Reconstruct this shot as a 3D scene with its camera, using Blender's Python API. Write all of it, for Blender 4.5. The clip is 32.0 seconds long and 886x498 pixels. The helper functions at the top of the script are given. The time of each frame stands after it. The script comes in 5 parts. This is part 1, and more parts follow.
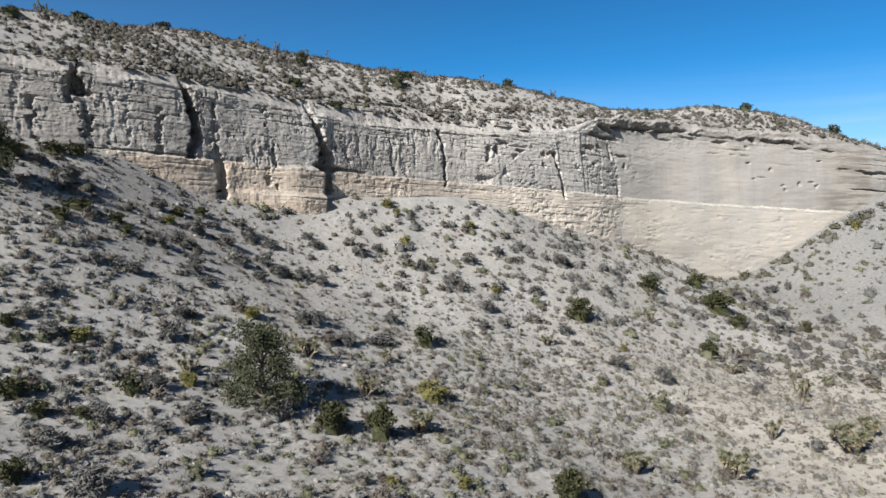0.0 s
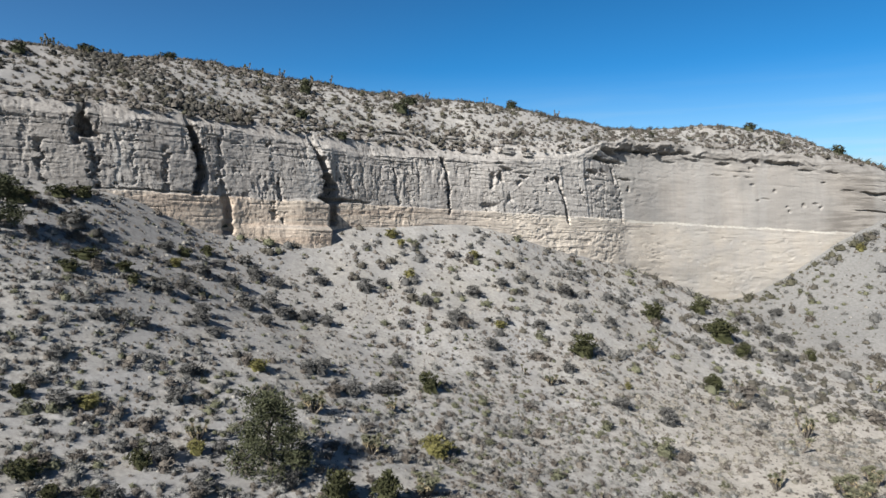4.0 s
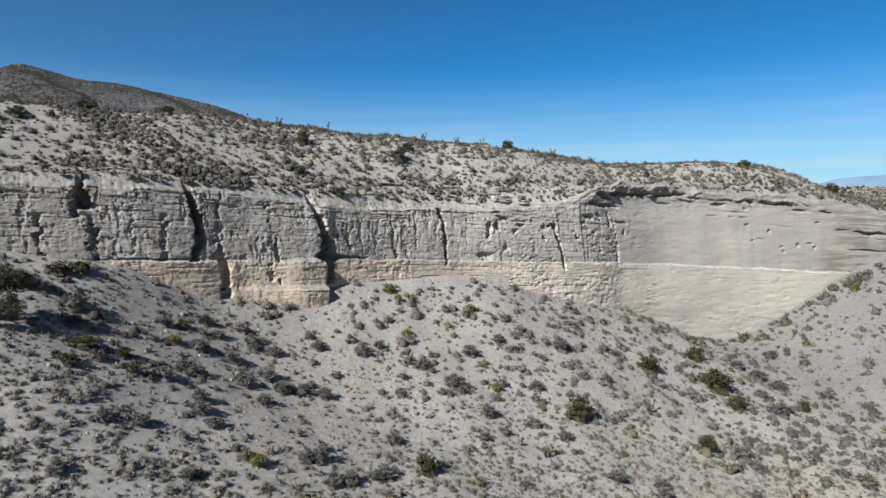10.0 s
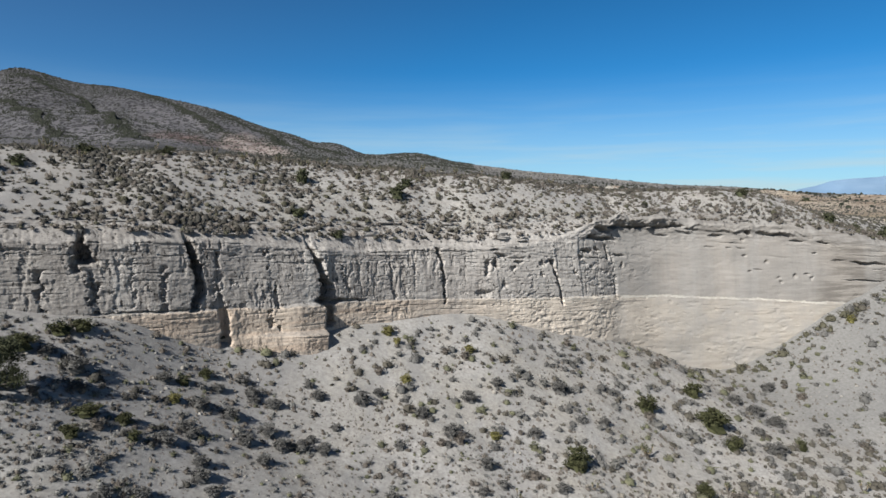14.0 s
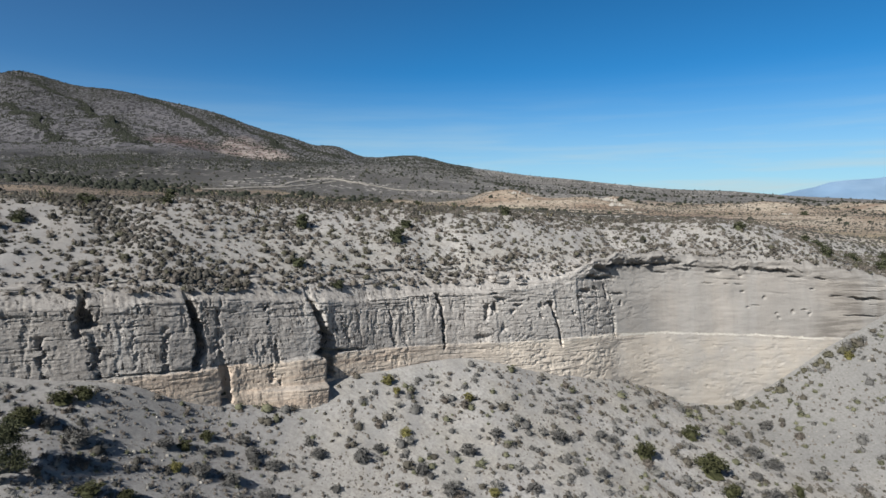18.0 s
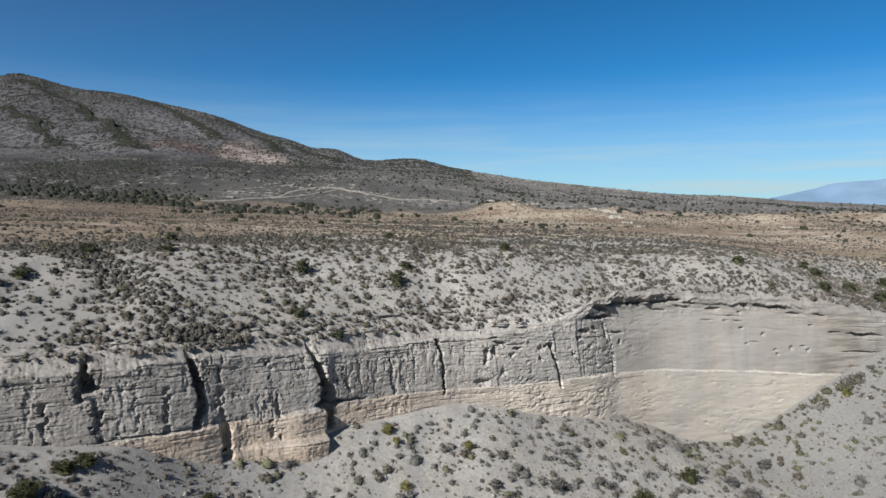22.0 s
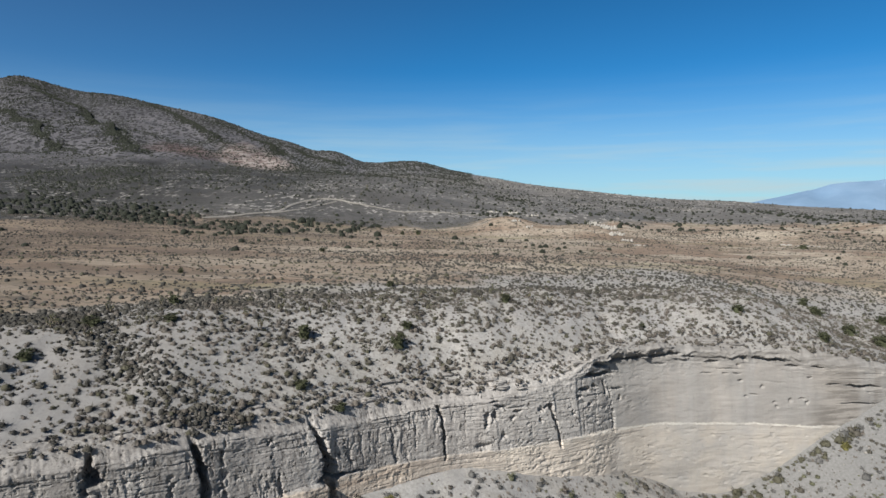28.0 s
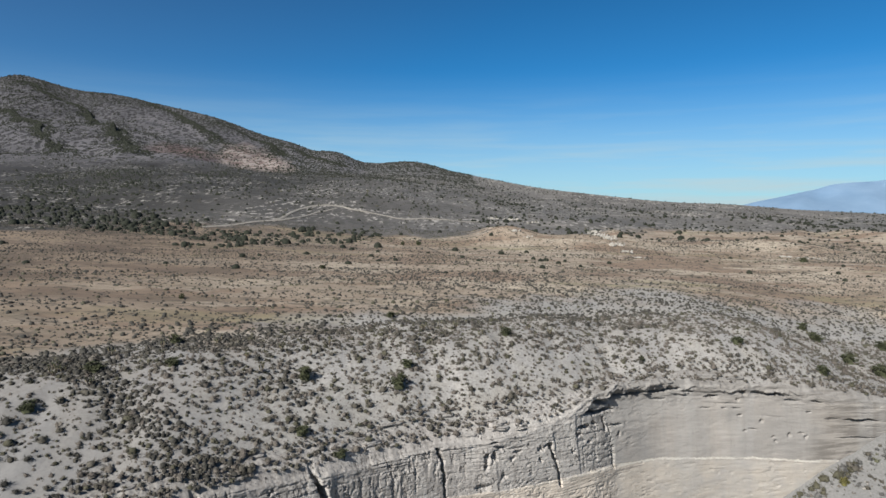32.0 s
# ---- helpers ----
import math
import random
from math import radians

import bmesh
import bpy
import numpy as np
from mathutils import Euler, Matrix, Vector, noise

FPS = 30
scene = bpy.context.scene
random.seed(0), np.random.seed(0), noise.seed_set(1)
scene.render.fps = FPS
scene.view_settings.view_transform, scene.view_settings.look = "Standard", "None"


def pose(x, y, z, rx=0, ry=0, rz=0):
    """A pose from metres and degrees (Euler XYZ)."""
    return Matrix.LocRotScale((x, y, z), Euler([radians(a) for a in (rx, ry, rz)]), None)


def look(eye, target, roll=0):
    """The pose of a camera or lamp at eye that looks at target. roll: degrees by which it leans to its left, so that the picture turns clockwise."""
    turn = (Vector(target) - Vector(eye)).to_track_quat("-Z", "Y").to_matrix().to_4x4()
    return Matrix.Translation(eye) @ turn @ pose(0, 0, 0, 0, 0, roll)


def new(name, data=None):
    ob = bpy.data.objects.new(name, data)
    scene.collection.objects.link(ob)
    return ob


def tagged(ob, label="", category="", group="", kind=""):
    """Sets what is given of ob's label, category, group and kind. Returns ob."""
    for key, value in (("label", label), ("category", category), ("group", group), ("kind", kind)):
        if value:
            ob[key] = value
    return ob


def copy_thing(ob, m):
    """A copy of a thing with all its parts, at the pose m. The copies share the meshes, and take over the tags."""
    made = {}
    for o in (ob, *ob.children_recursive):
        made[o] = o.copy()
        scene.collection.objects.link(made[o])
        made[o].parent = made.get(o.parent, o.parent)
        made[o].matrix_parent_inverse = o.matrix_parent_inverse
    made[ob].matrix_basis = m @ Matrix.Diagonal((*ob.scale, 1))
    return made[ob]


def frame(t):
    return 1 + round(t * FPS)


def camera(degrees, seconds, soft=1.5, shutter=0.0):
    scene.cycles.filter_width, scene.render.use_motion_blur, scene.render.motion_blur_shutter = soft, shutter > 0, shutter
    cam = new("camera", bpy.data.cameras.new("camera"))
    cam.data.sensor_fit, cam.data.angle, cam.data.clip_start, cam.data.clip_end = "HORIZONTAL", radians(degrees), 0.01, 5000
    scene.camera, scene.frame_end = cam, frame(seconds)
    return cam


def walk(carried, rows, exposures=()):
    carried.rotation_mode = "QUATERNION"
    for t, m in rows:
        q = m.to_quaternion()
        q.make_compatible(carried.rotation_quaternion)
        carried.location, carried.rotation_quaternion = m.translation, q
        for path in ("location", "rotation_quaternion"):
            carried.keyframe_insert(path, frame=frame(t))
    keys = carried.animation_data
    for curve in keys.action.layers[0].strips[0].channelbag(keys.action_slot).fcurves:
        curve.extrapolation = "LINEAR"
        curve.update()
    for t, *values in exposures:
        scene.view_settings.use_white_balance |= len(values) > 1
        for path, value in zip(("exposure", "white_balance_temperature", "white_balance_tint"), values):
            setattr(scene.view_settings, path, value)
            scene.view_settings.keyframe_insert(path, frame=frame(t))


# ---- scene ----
cam = camera(70.9, 32.0)
METRES, EYE, TILT, LEAN, TURN = 40.0, 14.0, -3.8, 0.0, 0.0
ROWS = [
    (0.0, 0.0, 0.0, 0.0, 0.0, 0.0, -0.0),
    (0.5, -0.0002, -0.0009, 0.0091, -0.02, -0.0, 0.0),
    (1.0, -0.0002, -0.0017, 0.0187, -0.04, -0.01, 0.02),
    (1.5, -0.0003, -0.0025, 0.0288, -0.01, 0.0, 0.03),
    (2.0, -0.0005, -0.0031, 0.039, 0.08, 0.03, 0.0),
    (2.5, -0.0012, -0.004, 0.0498, 0.17, 0.04, 0.02),
    (3.0, -0.0015, -0.0053, 0.0619, 0.26, 0.03, 0.03),
    (3.5, -0.0017, -0.0058, 0.073, 0.34, 0.04, 0.06),
    (5.5, -0.0006, -0.0079, 0.1208, 0.3, -0.02, 0.11),
    (6.0, -0.0008, -0.0088, 0.1329, 0.26, -0.0, 0.13),
    (6.5, -0.0008, -0.01, 0.1452, 0.24, 0.01, 0.12),
    (7.0, -0.0007, -0.0111, 0.1579, 0.22, 0.03, 0.14),
    (7.5, -0.0009, -0.0124, 0.1705, 0.19, 0.06, 0.14),
    (8.0, -0.0009, -0.0133, 0.1833, 0.16, 0.09, 0.15),
    (8.5, -0.0009, -0.0145, 0.1965, 0.13, 0.1, 0.15),
    (9.0, -0.0008, -0.0154, 0.2099, 0.11, 0.12, 0.15),
    (9.5, -0.0009, -0.0165, 0.2235, 0.08, 0.12, 0.17),
    (10.0, -0.0008, -0.0176, 0.2367, 0.06, 0.16, 0.18),
    (10.5, -0.0007, -0.0187, 0.2506, 0.03, 0.18, 0.18),
    (11.0, -0.0007, -0.0197, 0.2646, 0.02, 0.21, 0.19),
    (11.5, -0.0008, -0.0208, 0.2788, -0.0, 0.23, 0.19),
    (12.0, -0.0008, -0.0218, 0.2931, -0.02, 0.24, 0.19),
    (12.5, -0.001, -0.023, 0.3076, -0.04, 0.26, 0.2),
    (13.0, -0.0009, -0.0242, 0.3226, -0.05, 0.25, 0.21),
    (13.5, -0.0009, -0.0253, 0.3375, -0.06, 0.26, 0.22),
    (14.0, -0.0007, -0.0263, 0.3543, -0.06, 0.26, 0.23),
    (14.5, -0.0009, -0.0275, 0.3721, -0.06, 0.27, 0.25),
    (16.5, -0.0008, -0.0324, 0.4446, -0.1, 0.22, 0.24),
    (17.0, -0.0007, -0.0338, 0.4601, -0.12, 0.29, 0.27),
    (17.5, -0.0006, -0.0349, 0.478, -0.13, 0.29, 0.26),
    (18.0, -0.0012, -0.0358, 0.4955, -0.15, 0.3, 0.26),
    (18.5, -0.0012, -0.037, 0.5135, -0.15, 0.29, 0.25),
    (19.0, -0.0013, -0.0381, 0.5317, -0.15, 0.29, 0.25),
    (19.5, -0.0015, -0.0391, 0.5493, -0.16, 0.3, 0.24),
    (20.0, -0.0015, -0.0405, 0.5667, -0.16, 0.31, 0.24),
    (20.5, -0.0015, -0.0419, 0.5844, -0.16, 0.32, 0.25),
    (21.0, -0.0015, -0.0429, 0.6024, -0.16, 0.33, 0.24),
    (21.5, -0.0013, -0.0442, 0.6203, -0.17, 0.35, 0.23),
    (22.0, -0.0014, -0.0456, 0.6382, -0.18, 0.35, 0.23),
    (22.5, -0.002, -0.0471, 0.6559, -0.18, 0.33, 0.25),
    (23.0, -0.0022, -0.0482, 0.6739, -0.17, 0.34, 0.25),
    (23.5, -0.0022, -0.0491, 0.6919, -0.16, 0.37, 0.25),
    (24.0, -0.0018, -0.0503, 0.7096, -0.15, 0.37, 0.26),
    (24.5, -0.002, -0.0517, 0.7278, -0.16, 0.39, 0.24),
    (25.0, -0.0024, -0.0535, 0.7457, -0.16, 0.38, 0.25),
    (25.5, -0.0028, -0.0548, 0.7637, -0.16, 0.37, 0.25),
    (27.5, -0.0031, -0.0578, 0.8366, -0.15, 0.26, 0.22),
    (28.0, -0.003, -0.059, 0.8542, -0.15, 0.23, 0.2),
    (28.5, -0.0031, -0.06, 0.8722, -0.16, 0.21, 0.19),
    (29.0, -0.0033, -0.0607, 0.89, -0.16, 0.18, 0.17),
    (29.5, -0.0034, -0.0618, 0.9076, -0.16, 0.16, 0.16),
    (30.0, -0.0037, -0.0625, 0.9255, -0.17, 0.13, 0.13),
    (30.5, -0.0038, -0.0635, 0.9438, -0.16, 0.1, 0.11),
    (31.0, -0.0041, -0.0641, 0.9615, -0.15, 0.08, 0.07),
    (31.5, -0.0042, -0.065, 0.9796, -0.14, 0.07, 0.04),
    (32.0, -0.0045, -0.0658, 0.9976, -0.14, 0.07, 0.02),
]
walk(cam, [(t, pose(0, 0, EYE, TILT, LEAN, TURN) @ pose(METRES * x, METRES * y, METRES * z, 90 + pitch, roll, yaw)) for t, x, y, z, yaw, pitch, roll in ROWS], ((0.0, 1.12), (6.0, 0.98), (14.0, 0.83), (32.0, 0.74)))

# ---- light ----
SUN_FROM = Vector((-0.507, -0.604, 0.616)).normalized()
sun_height = math.asin(SUN_FROM.z)
sun_turn = math.atan2(SUN_FROM.x, SUN_FROM.y)
sun = new("sun", bpy.data.lights.new("sun", "SUN"))
sun.data.energy, sun.data.angle, sun.data.color = 5.2, radians(0.53), (0.98, 0.965, 0.93)
sun.matrix_world = look((0, 0, 400), Vector((0, 0, 400)) - SUN_FROM)

world = bpy.data.worlds.new("clear_sky")
scene.world = world
world.use_nodes = True
wt = world.node_tree
wt.nodes.clear()
sky = wt.nodes.new("ShaderNodeTexSky")
sky.sky_type, sky.sun_disc = "NISHITA", False
sky.sun_elevation, sky.sun_rotation = sun_height, sun_turn
sky.altitude, sky.air_density, sky.dust_density, sky.ozone_density = 1500, 0.9, 0.0, 5.0
back = wt.nodes.new("ShaderNodeBackground")
back.inputs["Strength"].default_value = 0.052
wout = wt.nodes.new("ShaderNodeOutputWorld")


def wnode(kind, **values):
    n = wt.nodes.new(kind)
    for k, v in values.items():
        n.inputs[k].default_value = v
    return n


# thin cirrus wisps low over the horizon
wco = wt.nodes.new("ShaderNodeTexCoord")
wmap = wt.nodes.new("ShaderNodeMapping")
wmap.inputs["Scale"].default_value = (2.2, 2.2, 34.0)
wnz = wnode("ShaderNodeTexNoise", Scale=1.6, Detail=5.0, Roughness=0.55)
wramp = wt.nodes.new("ShaderNodeMapRange")
wramp.inputs["From Min"].default_value, wramp.inputs["From Max"].default_value = 0.46, 0.66
wramp.inputs["To Min"].default_value, wramp.inputs["To Max"].default_value = 0.72, 1.0
wsep = wt.nodes.new("ShaderNodeSeparateXYZ")
wlow = wt.nodes.new("ShaderNodeMapRange")
wlow.interpolation_type = "SMOOTHSTEP"
wlow.inputs["From Min"].default_value, wlow.inputs["From Max"].default_value = 0.22, -0.01
wmul = wt.nodes.new("ShaderNodeMath")
wmul.operation = "MULTIPLY"
wmul2 = wt.nodes.new("ShaderNodeMath")
wmul2.operation, wmul2.inputs[1].default_value = "MULTIPLY", 1.0
wmix = wt.nodes.new("ShaderNodeMix")
wmix.data_type = "RGBA"
wmix.inputs["B"].default_value = (5.4, 6.9, 7.4, 1)
wtint = wt.nodes.new("ShaderNodeMix")
wtint.data_type, wtint.blend_type = "RGBA", "MULTIPLY"
wtint.inputs["Factor"].default_value, wtint.inputs["B"].default_value = 1.0, (0.23, 0.90, 1.17, 1)
# darker towards the zenith
wdeep = wt.nodes.new("ShaderNodeMapRange")
for key, value in (("From Min", 0.04), ("From Max", 0.5), ("To Min", 0.056), ("To Max", 0.041)):
    wdeep.inputs[key].default_value = value
wt.links.new(wsep.outputs["Z"], wdeep.inputs["Value"])
wt.links.new(wdeep.outputs[0], back.inputs["Strength"])
# the sky is a deep blue opposite the sun and whiter on the sun's side
wdot = wt.nodes.new("ShaderNodeVectorMath")
wdot.operation, wdot.inputs[1].default_value = "DOT_PRODUCT", SUN_FROM
wblue = wt.nodes.new("ShaderNodeMapRange")
for key, value in (("From Min", -0.45), ("From Max", 0.58), ("To Min", 1.0), ("To Max", 0.08)):
    wblue.inputs[key].default_value = value
for a, b in ((wco.outputs["Generated"], wdot.inputs[0]), (wdot.outputs["Value"], wblue.inputs["Value"]), (wblue.outputs[0], wtint.inputs["Factor"]),
             (wco.outputs["Generated"], wmap.inputs["Vector"]), (wmap.outputs[0], wnz.inputs["Vector"]),
             (wnz.outputs["Fac"], wramp.inputs["Value"]), (wco.outputs["Generated"], wsep.inputs[0]),
             (wsep.outputs["Z"], wlow.inputs["Value"]), (wramp.outputs[0], wmul.inputs[0]), (wlow.outputs[0], wmul.inputs[1]),
             (wmul.outputs[0], wmul2.inputs[0]), (wmul2.outputs[0], wmix.inputs["Factor"]), (sky.outputs[0], wtint.inputs["A"]), (wtint.outputs["Result"], wmix.inputs["A"]),
             (wmix.outputs["Result"], back.inputs["Color"]), (back.outputs[0], wout.inputs["Surface"])):
    wt.links.new(a, b)


# ---- numeric helpers ----
def herm(xs, ys, x):
    """A smooth curve through the knots (xs, ys), level beyond its ends."""
    xs, ys = np.asarray(xs, float), np.asarray(ys, float)
    n = len(xs)
    x = np.clip(x, xs[0], xs[-1])
    i = np.clip(np.searchsorted(xs, x) - 1, 0, n - 2)
    up, dn = np.minimum(np.arange(n) + 1, n - 1), np.maximum(np.arange(n) - 1, 0)
    m = (ys[up] - ys[dn]) / (xs[up] - xs[dn]).reshape((-1,) + (1,) * (ys.ndim - 1))
    h = xs[i + 1] - xs[i]
    t = (x - xs[i]) / h
    if ys.ndim > 1:
        h, t = h[:, None], t[:, None]
    return ((2 * t ** 3 - 3 * t ** 2 + 1) * ys[i] + (3 * t ** 2 - 2 * t ** 3) * ys[i + 1]
            + (t ** 3 - 2 * t ** 2 + t) * h * m[i] + (t ** 3 - t ** 2) * h * m[i + 1])


def herm2(xs, ys, table, x, y):
    """A smooth surface through a table of heights at xs by ys."""
    shape = np.shape(x)
    x, y = np.ravel(x), np.ravel(y)
    cols = herm(xs, np.asarray(table, float), x)
    ys = np.asarray(ys, float)
    n = len(ys)
    y = np.clip(y, ys[0], ys[-1])
    j = np.clip(np.searchsorted(ys, y) - 1, 0, n - 2)
    r = np.arange(len(y))

    def slope(k):
        a, b = np.maximum(k - 1, 0), np.minimum(k + 1, n - 1)
        return (cols[r, b] - cols[r, a]) / (ys[b] - ys[a])
    h = ys[j + 1] - ys[j]
    t = (y - ys[j]) / h
    out = ((2 * t ** 3 - 3 * t ** 2 + 1) * cols[r, j] + (3 * t ** 2 - 2 * t ** 3) * cols[r, j + 1]
           + (t ** 3 - 2 * t ** 2 + t) * h * slope(j) + (t ** 3 - t ** 2) * h * slope(j + 1))
    return out.reshape(shape)


def hash3(i, j, k, seed):
    n = (i * 73856093) ^ (j * 19349663) ^ (k * 83492791) ^ (seed * 2654435)
    n = (n ^ (n >> 13)) * 1274126177
    n = n & 0x7FFFFFFF
    n = (n ^ (n >> 16)) & 0xFFFFF
    return n / 524287.5 - 1.0


def vnoise(x, y, z=0.0, seed=0):
    """Smooth random values from -1 to 1."""
    x, y, z = np.broadcast_arrays(np.asarray(x, float), np.asarray(y, float), np.asarray(z, float))
    i, j, k = (np.floor(a).astype(np.int64) for a in (x, y, z))
    u, v, w = x - i, y - j, z - k
    u, v, w = (a * a * (3 - 2 * a) for a in (u, v, w))
    out = 0
    for a in (0, 1):
        for b in (0, 1):
            for c in (0, 1):
                wt_ = (u if a else 1 - u) * (v if b else 1 - v) * (w if c else 1 - w)
                out = out + wt_ * hash3(i + a, j + b, k + c, seed)
    return out


def fbm(x, y, z=0.0, seed=0, octaves=4, gain=0.5):
    out, amp = 0, 1.0
    for o in range(octaves):
        out = out + amp * vnoise(x * 2.03 ** o, y * 2.03 ** o, z * 2.03 ** o, seed + 17 * o)
        amp *= gain
    return out


def smooth(a, b, x):
    t = np.clip((x - a) / (b - a), 0, 1)
    return t * t * (3 - 2 * t)


# ---- plan of the land ----
# the cliff's foot line: x, y
FACE_X = (-75, -50, -36, -28, -21, -15, -9, 0, 8, 16, 22, 26.5, 34, 46, 61, 75, 95, 130)
FACE_Y = (29, 42, 51.0, 55.6, 61.4, 66.2, 71.2, 76.8, 80, 84.4, 88.2, 91.3, 94.6, 96.8, 97.6, 100, 106, 118)
RIM_X = (-75, -36, -24, -9, 0, 11, 18, 22, 24, 28, 34, 38, 43, 48, 54, 58, 61, 75, 110)
RIM_Z = (27, 25.6, 25.4, 23.5, 23.5, 23.3, 24.7, 26.2, 26.8, 27.2, 27.0, 26.3, 25.9, 25.9, 25.3, 24.4, 23.8, 22, 19)
# the ground below the cliff: heights at LOW_X by LOW_Y
LOW_X = (-75, -45, -30, -15, 0, 15, 30, 45, 60, 75, 110)
LOW_Y = (-40, 10, 25, 40, 55, 70, 85, 100)
LOW = ((16, 20, 24, 27, 30, 33, 36, 38),
       (11, 14.3, 17.5, 20.8, 23.7, 26.1, 29.9, 34.9),
       (8, 9.5, 11.2, 15.7, 17.9, 19.8, 26.1, 32.3),
       (4.1, 5.9, 5.7, 8.4, 10.2, 16.6, 23.2, 28.8),
       (0, 2.4, 2.2, 2.6, 5.8, 11.7, 20, 23.3),
       (-3, -1.2, -0.7, -0.7, 1.8, 7.2, 12, 15.5),
       (-6, -5.1, -3.3, -1.4, -2.2, 1.1, 6.3, 7.9),
       (-9, -7, -5.5, -4, -2.8, -1.4, 1, 3.8),
       (-10, -8, -6.5, -5.5, -4.8, -2.5, 4.4, 12.5),
       (-10, -8, -6.5, -5, -4, -0.6, 8.1, 17.9),
       (-6, -5, -4, -2, 2, 8, 16, 24))
# the slope and mesa above the cliff: heights at UP_X by distance behind the face
UP_X = (-75, -45, -30, -15, 0, 15, 30, 45, 60, 80, 120)
UP_D = (0, 6, 14, 26, 60, 200)
UP = ((27.3, 29.4, 32.4, 35, 37, 38),
      (25.8, 28.7, 32.5, 35.3, 35.6, 36.5),
      (25.8, 28.1, 31.9, 35.6, 35.2, 36.3),
      (24.3, 27.4, 31.3, 34.9, 34.9, 36),
      (23.1, 27.7, 32.4, 34.1, 34.4, 35.6),
      (23.7, 27.7, 31.6, 33.3, 33.8, 35),
      (26.5, 27.9, 30.4, 31.9, 33, 34),
      (24.9, 29, 31.4, 32.1, 32.4, 33),
      (23.9, 27.4, 30.2, 31.4, 31.6, 32),
      (21.5, 22.0, 22.8, 24.6, 29.5, 30.5),
      (18.4, 18.5, 18.8, 19.6, 24.5, 28))
# the far skyline: sideways angle (x over y), height of the crest at CREST metres
CREST = 1500.0
SKY_A = (-1.2, -0.95, -0.8, -0.712, -0.671, -0.64, -0.576, -0.517, -0.458, -0.358, -0.285, -0.24, -0.204, -0.167, -0.122, -0.04,
         0.015, 0.087, 0.16, 0.25, 0.36, 0.47, 0.56, 0.65, 0.8, 1.2)
SKY_Z = (180, 240, 320, 358, 371, 362, 335, 325, 305, 270, 230, 212, 193, 189, 164, 165,
         144, 123, 103, 87, 70, 63, 52, 45, 36, 30)


def face_y(x):
    return herm(FACE_X, FACE_Y, x)


def rim_z(x):
    x = np.asarray(x, float)
    ragged = smooth(19, 23, x) * (1 - smooth(56, 62, x))
    return herm(RIM_X, RIM_Z, x) + 0.35 * vnoise(x * 0.45, 3.3, 0, 5) + ragged * (0.28 * vnoise(x * 0.7, 4.3, 0, 6) + 0.16 * vnoise(x * 2.1, 5.3, 0, 7))


def band_z(x):
    return 17.2 - 0.06 * np.asarray(x, float)


def low_z(x, y):
    z = herm2(LOW_X, LOW_Y, LOW, x, y)
    # loose scree heaped against the foot of the cliff
    d = y - face_y(np.clip(np.ravel(x), -130, 130)).reshape(np.shape(x))
    z = z + 1.1 * np.exp(-((x + 28.5) / 4.2) ** 2) * smooth(-8, -1.5, d)
    return z + 0.22 * fbm(x * 0.16, y * 0.16, 0, 11, 3) + 0.07 * fbm(x * 0.9, y * 0.9, 0, 12, 2)


# spurs of the hills, each a gentle flank and a steep one: places along it, height, breadth
SPURS = ((((-923, 1440), (-826, 1358), (-735, 1302), (-579, 1112), (-436, 914)), 8, 230),
         (((-870, 1230), (-797, 1171), (-700, 1080), (-630, 995), (-560, 930)), 6, 150),
         (((-676, 1480), (-563, 1395), (-416, 1216)), 7, 150),
         (((-509, 1440), (-431, 1400), (-390, 1370), (-320, 1260)), 6, 120),
         (((-350, 1400), (-285, 1343), (-201, 1237)), 5, 110),
         (((-1150, 1330), (-960, 1160), (-800, 1020)), 6, 150))


def spurs(x, y):
    """Height of the spurs over the hillside, and 0 to 1 on their steep flanks."""
    up, steep = 0.0, 0.0
    bend = 14 * fbm(x * 0.008, y * 0.008, 0, 31, 3)
    for pts, high, wide in SPURS:
        px, py = np.array(pts, float)[::-1].T
        da = x - np.interp(y, py, px) + bend
        ends = smooth(py[0] - 60, py[0] + 60, y) * (1 - smooth(py[-1] - 90, py[-1] + 40, y))
        fall = high * 0.85
        ridge = np.where(da < 0, np.clip(1 + da / wide, 0, 1) ** 1.3, 1 - smooth(0, fall, da))
        up = up + high * ends * ridge
        steep = np.maximum(steep, ends * np.exp(-(da / (11 + 0.8 * high)) ** 2))
    return up, steep


# the fans and foothills: heights at FAN_A (sideways angle, x over y) by FAN_Y
FAN_A = (-1.2, -0.69, -0.55, -0.44, -0.31, -0.19, -0.08, 0.04, 0.13, 0.26, 0.4, 0.5, 0.65, 1.2)
FAN_Y = (150, 230, 310, 400, 520, 700)
FAN = ((40, 46, 54, 64, 82, 108), (39.5, 43.5, 52, 63.5, 79, 101), (38, 41, 48.5, 60, 77, 99), (37.5, 39.3, 46.5, 58, 74, 96),
       (37, 38.5, 43.5, 58.5, 72, 89), (36.3, 37, 40.5, 54, 69, 86), (35.6, 35.8, 38.5, 47.5, 66, 84), (35, 35, 37, 45.5, 56, 74),
       (34.5, 34.2, 36, 44, 50, 63), (33.5, 32.5, 35, 41, 47, 56.5), (32, 31, 33.5, 37, 43.5, 50), (31, 30, 32, 35.5, 43, 46.5),
       (29.5, 29.5, 31, 34.5, 38, 41.5), (28, 28, 30, 33, 36, 39))
